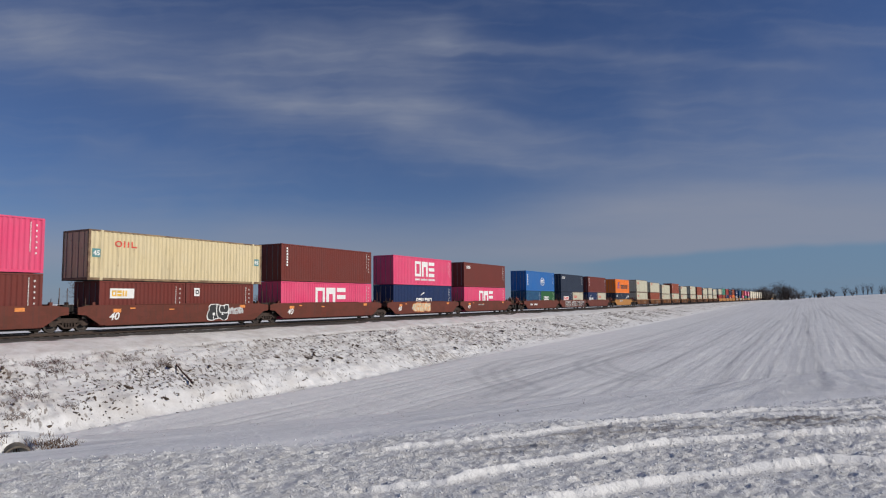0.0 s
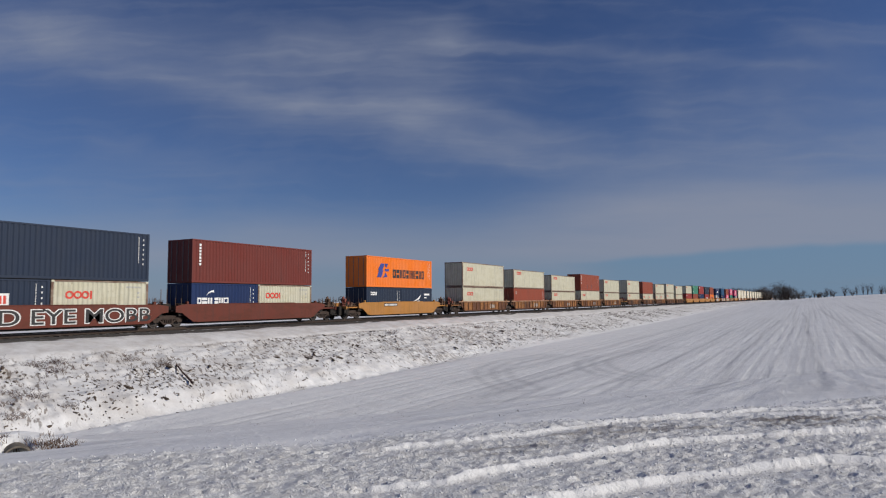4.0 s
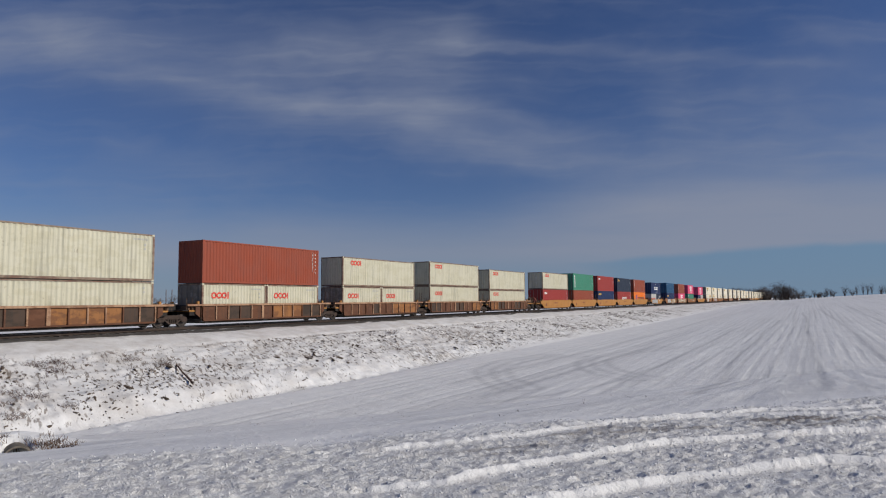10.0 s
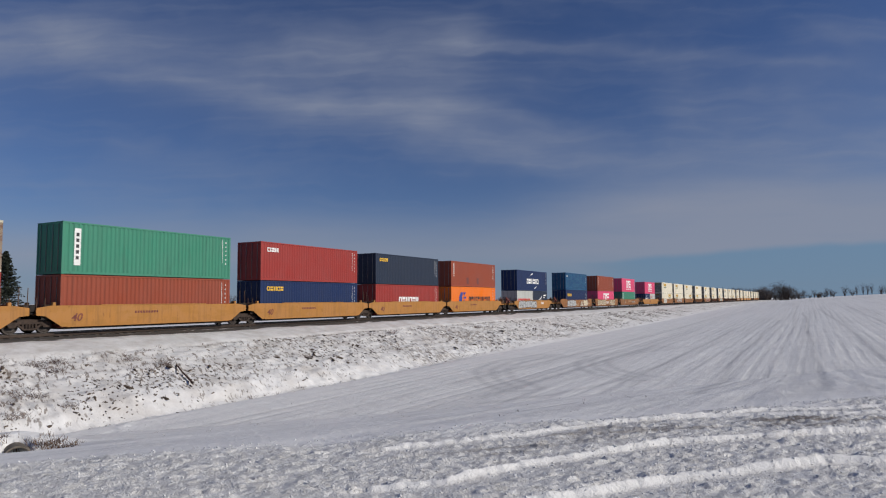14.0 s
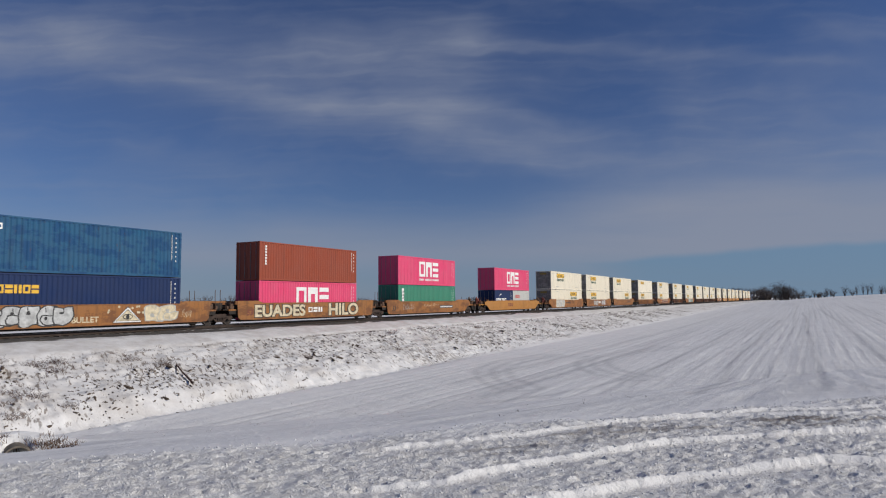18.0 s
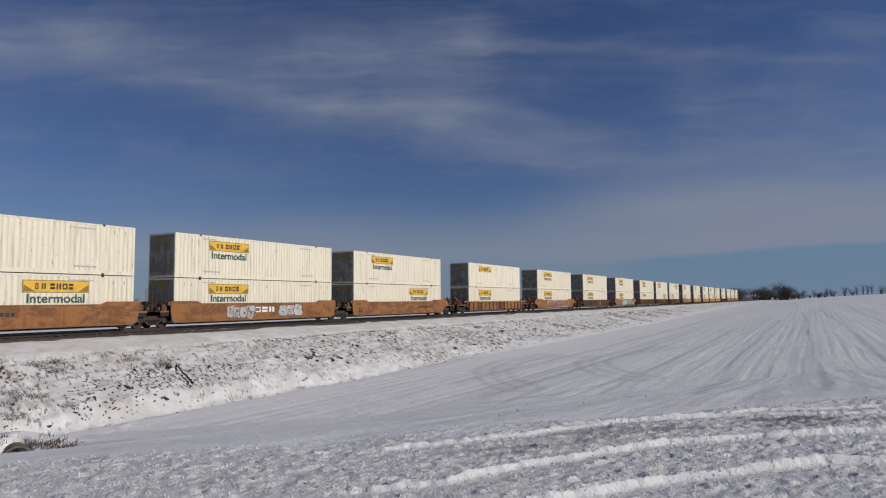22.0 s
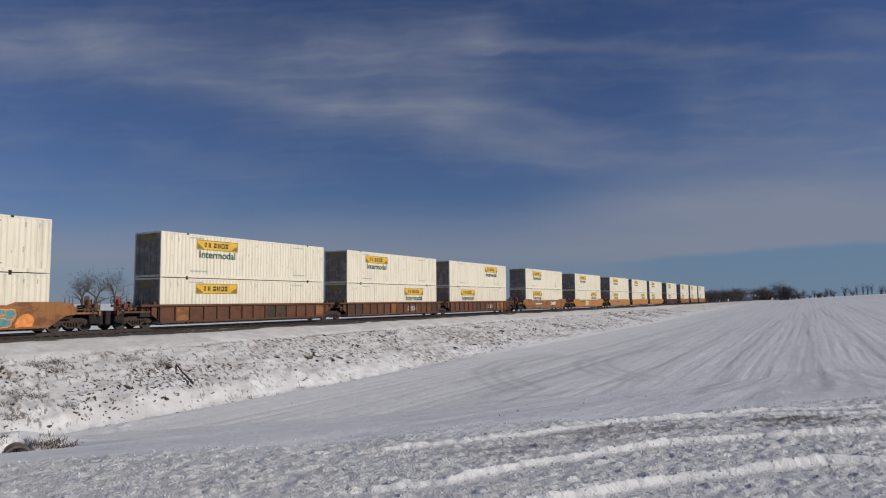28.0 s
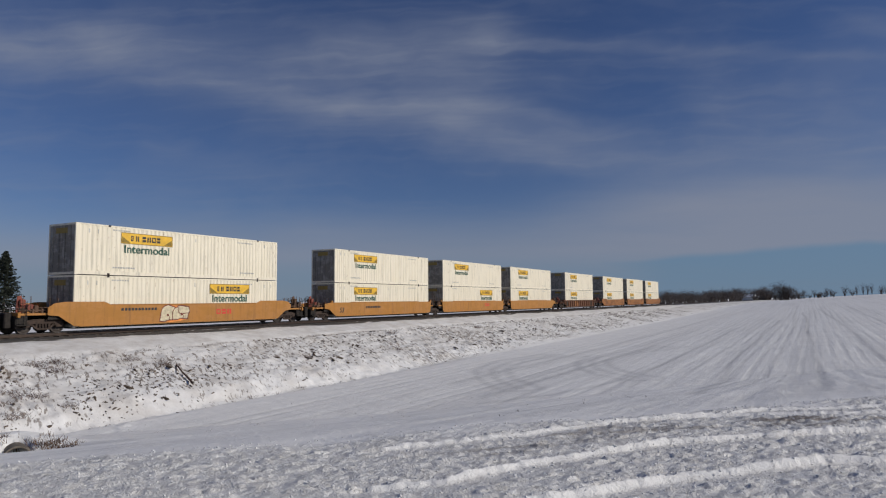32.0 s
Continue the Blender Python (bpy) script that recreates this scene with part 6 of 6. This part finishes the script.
# hedgerow beside the track, far ahead
for k in range(80):
    b = -10.8 + k * 0.1 + tr.uniform(-0.06, 0.06)
    if -4.75 < b < -3.85:
        continue
    d = 46 / math.sin(radians(-b)) + tr.uniform(25, 60)
    plant(tr.choice((4, 5, 4, 5, 0, 2)), b, min(d, 980), min(d, 980) * tr.uniform(0.013, 0.0225), tr.uniform(0, 6), "hedgerow along the railway", 1.35)
for b, d, h, w in ((-5.35, 560, 12.0, 1.2), (-4.9, 570, 11.0, 1.3), (-3.2, 640, 11, 1.1), (-2.85, 650, 11.5, 1.2), (-1.98, 600, 16.5, 0.85), (-1.75, 602, 13.0, 0.9), (-1.55, 600, 11.5, 1.1), (-1.35, 605, 10.0, 1.2), (-0.75, 620, 9.0, 1.1),
                   (-0.5, 640, 8.5, 1.1), (0.35, 640, 9, 0.8), (1.15, 640, 10.5, 0.8), (1.4, 640, 10.0, 0.7), (2.3, 650, 11.5, 0.9), (3.05, 660, 11.5, 0.5), (3.45, 660, 12.5, 0.5), (3.72, 660, 13.0, 0.5), (4.0, 660, 12.0, 0.5),
                   (4.55, 660, 12.0, 0.6), (4.85, 660, 11.0, 0.6), (5.35, 660, 12.5, 0.8), (5.9, 650, 12.0, 0.7), (6.6, 650, 11.0, 0.7), (-1.85, 598, 15.0, 1.0), (-1.68, 604, 14.0, 1.2), (-1.45, 598, 12.0, 1.3), (-1.2, 596, 10.0, 1.4), (-3.05, 645, 11.0, 1.5), (-3.35, 648, 10.0, 1.5), (-2.7, 652, 10.5, 1.4), (-2.3, 640, 9.5, 1.2), (-3.8, 650, 8.0, 1.2), (-4.4, 760, 8.5, 1.3)):
    plant(tr.choice((4, 5)) if w >= 1.2 or b > 0.2 else tr.choice((0, 1, 2, 3)), b, d, h * (1 if b < 0.2 else 0.86), tr.uniform(0, 6), "trees on the far field edge", w if b < 0.2 else w * 0.8)
for k in range(60):
    b = -4.6 + 0.195 * k + tr.uniform(-0.08, 0.08)
    dense = b < -0.3
    if -4.75 < b < -3.85:
        continue
    if not dense and tr.random() < 0.35:
        continue
    plant(tr.choice((4, 5)), b, tr.uniform(610, 670), tr.uniform(5.0, 8.0) if dense else tr.uniform(4.0, 6.5), tr.uniform(0, 6), "brush on the far field edge", 1.5)

# a low farm building beyond the hedgerow
ROOF = plain("snowy_metal_roof", (0.62, 0.63, 0.66), 0.6, 0, 0.15, 1.0)
SIDING = plain("pale_siding", (0.50, 0.48, 0.45), 0.8, 0, 0.15, 1.0)


def farm_building(x, y, w, l, h, turn):
    e = thing("farm_building", "low pale farm building with a snowy gable roof", "building", "farm buildings")
    bm = bmesh.new()
    add_box(bm, -w / 2, w / 2, -l / 2, l / 2, -0.3, h)
    part("wall", bm, SIDING, e)
    bm = bmesh.new()
    prof = [(-w / 2 - 0.4, h), (w / 2 + 0.4, h), (0, h + w * 0.28)]
    a = [bm.verts.new((px, -l / 2 - 0.3, pz)) for px, pz in prof]
    b = [bm.verts.new((px, l / 2 + 0.3, pz)) for px, pz in prof]
    bm.faces.new(a)
    bm.faces.new(b[::-1])
    for i in range(3):
        bm.faces.new((a[i], b[i], b[(i + 1) % 3], a[(i + 1) % 3]))
    part("roof", bm, ROOF, e)
    for k in range(3):
        part("window", box(w / 2 - 0.02, w / 2 + 0.05, -l / 3 + k * l / 3 - 0.5, -l / 3 + k * l / 3 + 0.5, 0.9, 2.0), DARKSTEEL, e)
    e.location = (x, y, ground_z(x, y))
    e.rotation_euler = (0, 0, radians(turn))


farm_building(-50.0, 668.0, 9.0, 14.0, 3.2, 75)
farm_building(-46.5, 705.0, 6.0, 10.0, 2.6, 60)


# ---- the bank: culvert, branch, clods, dead grass ----
def culvert():
    e = thing("culvert_pipe", "old concrete culvert pipe half buried in snow and weeds", "culvert")
    bm = bmesh.new()
    n = 28
    a = Vector((0.92, -0.40, 0)).normalized()
    s = Vector((-a.y, a.x, 0))
    rings = []
    for d, r in ((0.0, 0.20), (0.0, 0.235), (-0.10, 0.24), (-0.12, 0.22), (-0.55, 0.22)):
        rings.append([bm.verts.new(a * d + s * (r * math.cos(2 * math.pi * i / n)) + Vector((0, 0, r * math.sin(2 * math.pi * i / n)))) for i in range(n)])
    for p, q in zip(rings, rings[1:]):
        for i in range(n):
            bm.faces.new((p[i], p[(i + 1) % n], q[(i + 1) % n], q[i]))
    part("pipe", bm, CONCRETE, e)
    bm = bmesh.new()
    back = [bm.verts.new(a * -0.5 + s * (0.2 * math.cos(2 * math.pi * i / n)) + Vector((0, 0, 0.2 * math.sin(2 * math.pi * i / n)))) for i in range(n)]
    lip = [bm.verts.new(a * -0.004 + s * (0.198 * math.cos(2 * math.pi * i / n)) + Vector((0, 0, 0.198 * math.sin(2 * math.pi * i / n)))) for i in range(n)]
    for i in range(n):
        bm.faces.new((back[i], back[(i + 1) % n], lip[(i + 1) % n], lip[i]))
    bm.faces.new(back)
    # inside and back of the pipe coloured dark to stand for its shade
    part("bore", bm, BORE_SHADE, e, "dark inside, the shade in the pipe put into its colour")
    e.location = (CULVERT[0], CULVERT[1], -1.10)
    return e


culvert()


def branch():
    r = random.Random(6)
    sh = Shape()
    p, d, rad = Vector((0, 0, 0)), Vector((0.86, -0.42, 0.0)), 0.04
    for k in range(9):
        q = p + d * 0.33 + Vector((r.uniform(-0.04, 0.04), r.uniform(-0.04, 0.04), -0.20 * 0.33))
        sh.limb(p, q, rad, rad * (1.12 if k > 3 else 0.95), 7)
        rad *= 1.06 if k > 3 else 0.98
        p = q
    me = sh.mesh("fallen_branch", WEED)
    ob = tagged(new("fallen_branch", me), "dark fallen branch lying across the snowy bank", "branch")
    ob.location = (-26.9, 21.9, ground_z(-26.9, 21.9) + 0.03)


branch()


def clod_field():
    """Earth clods and stones that break through the snow."""
    r = random.Random(12)
    base = bmesh.new()
    bmesh.ops.create_icosphere(base, subdivisions=1, radius=1)
    bv = np.array([v.co[:] for v in base.verts])
    bf = [tuple(v.index for v in f.verts) for f in base.faces]
    base.free()
    rng = np.random.default_rng(12)
    xs = rng.uniform(RIM_X, TOE_X - 0.6, 14000)
    ys = 9 + 150 * rng.random(14000) ** 1.5
    w = fbm(xs * 0.35, ys * 0.22, 3, 303)
    keep = np.where(rng.random(14000) < np.maximum(0.03, (w - 0.42) * 4.0) * (0.25 + 0.75 * sstep(-22.6, -24.6, xs)))[0][:4000]
    xs, ys = xs[keep], ys[keep]
    zs = ground_zs(xs, ys)
    verts, faces = [], []
    for x, y, z in zip(xs, ys, zs):
        s = r.uniform(0.016, 0.040) * (2.0 if r.random() < 0.08 else 1)
        a = radians(r.gauss(-24, 26))
        p = bv * (1 + rng.uniform(-0.3, 0.3, (len(bv), 1))) * np.array([s * r.uniform(2.0, 6.0), s * 1.2, s * r.uniform(0.7, 1.1)])
        c, si = math.cos(a), math.sin(a)
        q = np.stack([p[:, 0] * c - p[:, 1] * si + x, p[:, 0] * si + p[:, 1] * c + y, p[:, 2] + z - 0.25 * s - 0.1 * p[:, 0]], -1)
        k = len(verts)
        verts += q.tolist()
        faces += [tuple(i + k for i in f) for f in bf]
    me = bpy.data.meshes.new("earth_clods")
    me.from_pydata(verts, [], faces)
    me.materials.append(EARTH)
    tagged(new("earth_clods", me), "dark frozen earth clods poking through bank snow", "clods", kind="stuff")


clod_field()


def snow_crumbs():
    """Broken snow thrown up beside the wheel ruts of the drive."""
    rng = np.random.default_rng(31)
    n = 9000
    xs, ys = rng.uniform(-8.5, 2.2, n), rng.uniform(3.2, 14.0, n)
    u = edge_dist(xs, ys)
    near_rut = np.min([np.abs(line_dist(xs, ys, p) - 0.05) for p in RUTS], axis=0)
    keep = (u < 0.6) & (rng.random(n) < 0.35 + 0.65 * np.exp(-(near_rut / 0.25) ** 2))
    xs, ys = xs[keep], ys[keep]
    zs = ground_zs(xs, ys)
    base = bmesh.new()
    bmesh.ops.create_icosphere(base, subdivisions=1, radius=1)
    bv = np.array([v.co[:] for v in base.verts])
    bf = np.array([[v.index for v in f.verts] for f in base.faces])
    base.free()
    k = len(xs)
    size = rng.uniform(0.005, 0.014, (k, 1, 1))
    pts = bv[None] * (1 + rng.uniform(-0.35, 0.35, (k, len(bv), 1))) * size * np.array([1.3, 1.0, 0.8])
    pts = pts + np.stack([xs, ys, zs + size[:, 0, 0] * 0.3], -1)[:, None, :]
    faces = (bf[None] + (np.arange(k) * len(bv))[:, None, None]).reshape(-1, 3)
    me = bpy.data.meshes.new("snow_crumbs")
    me.from_pydata(pts.reshape(-1, 3).tolist(), [], faces.tolist())
    me.materials.append(plain("loose_snow", (0.82, 0.81, 0.80), 0.8, 0, 0.08, 20.0))
    tagged(new("snow_crumbs", me), "loose crumbs of broken snow on the drive", "snow", kind="stuff")


snow_crumbs()


def grass(name, label, mat, spots, seed, blades, height):
    r = random.Random(seed)
    sh = Shape()
    random.seed(seed)
    for (x, y, s), z in zip(spots, ground_zs([p[0] for p in spots], [p[1] for p in spots])):
        for _ in range(blades):
            a = Vector((x + r.gauss(0, 0.10 * s), y + r.gauss(0, 0.10 * s), z - 0.02))
            h = height * s * r.uniform(0.5, 1.1)
            b = a + Vector((r.gauss(0, 0.35) * h, r.gauss(0, 0.35) * h, h * r.uniform(0.5, 1)))
            sh.blade(a, b, 0.004 + 0.004 * s)
    random.seed(0)
    tagged(new(name, sh.mesh(name, mat)), label, "grass", kind="stuff")


gr = random.Random(19)
spots = [(gr.uniform(RIM_X, TOE_X - 0.6), 10 + 110 * gr.random() ** 1.5, gr.uniform(0.5, 1.1)) for _ in range(1400)]
mask = fbm(np.array([p[0] * 0.3 for p in spots]), np.array([p[1] * 0.2 for p in spots]), 3, 313) > 0.5
spots = [p for p, m in zip(spots, mask) if m][:620]
grass("dead_grass", "dry brown grass tufts on the snowy bank", WEED, spots, 5, 9, 0.26)
near = [(CULVERT[0] + gr.gauss(0.22, 0.2), CULVERT[1] + gr.gauss(0.5, 0.2), gr.uniform(0.6, 1.1)) for _ in range(26)] + [(CULVERT[0] - 0.45 + gr.gauss(0, 0.25), CULVERT[1] - 0.2 + gr.gauss(0, 0.3), gr.uniform(0.8, 1.4)) for _ in range(12)]
grass("ditch_grass", "dry straw-coloured grass round the culvert", STRAW, near, 6, 26, 0.15)
stub = [(gr.uniform(-21, -3), gr.uniform(9, 26), gr.uniform(0.3, 0.6)) for _ in range(70)]
stub = [(x, y, s) for x, y, s in stub if float(edge_dist(x, y)) > 0.4]
grass("field_stubble", "sparse dry stalks standing in the snowy field", WEED, stub, 7, 4, 0.17)
shrub_at = [(-28.7, 16.2, 1.7), (-27.8, 16.5, 1.4), (-28.9, 17.1, 1.5), (-25.9, 13.9, 1.5), (-25.4, 14.4, 1.3), (-24.0, 12.9, 1.6), (-24.2, 14.9, 1.1), (-27.1, 21.4, 1.5), (-28.3, 20.4, 1.0),
            (-29.1, 43.8, 1.6), (-25.5, 39.5, 1.2), (-29.8, 15.0, 1.6), (-26.2, 30.5, 1.0), (-28.5, 58.0, 1.6)]
for x, y, s in shrub_at:
    s *= 0.8
    sh = Shape()
    for _ in range(60):
        a = Vector((gr.gauss(0, 0.22), gr.gauss(0, 0.2), -0.03))
        b = a + Vector((gr.gauss(0, 0.28), gr.gauss(0, 0.28), gr.uniform(0.12, 0.42))) * s * 0.42
        sh.limb(a, b, 0.007, 0.003, 3)
        sh.limb(b, b + Vector((gr.gauss(0, 0.12), gr.gauss(0, 0.12), gr.uniform(0.0, 0.15))) * s * 0.7, 0.004, 0.002, 3)
    ob = tagged(new("dead_weed", sh.mesh("dead_weed", WEED)), "dry brown weed clump on the snowy bank", "weed", "weeds on the bank", "stuff")
    ob.location = (x, y, ground_z(x, y))


def motions():
    """The train rolls along the straight track at an even speed, and the cloud drifts."""
    for ob, q, z in MOVERS:
        walk(ob, [(0.0, pose(TRACK_X, q, z)), (SECONDS, pose(TRACK_X, q - V * SECONDS, z))])
    walk(CLOUDS, [(0.0, pose(0, 0, 1.6, 0, 0, 28.97 + 2.1)), (SECONDS, pose(0, 0, 1.6, 0, 0, 28.97 - 2.1))])


motions()
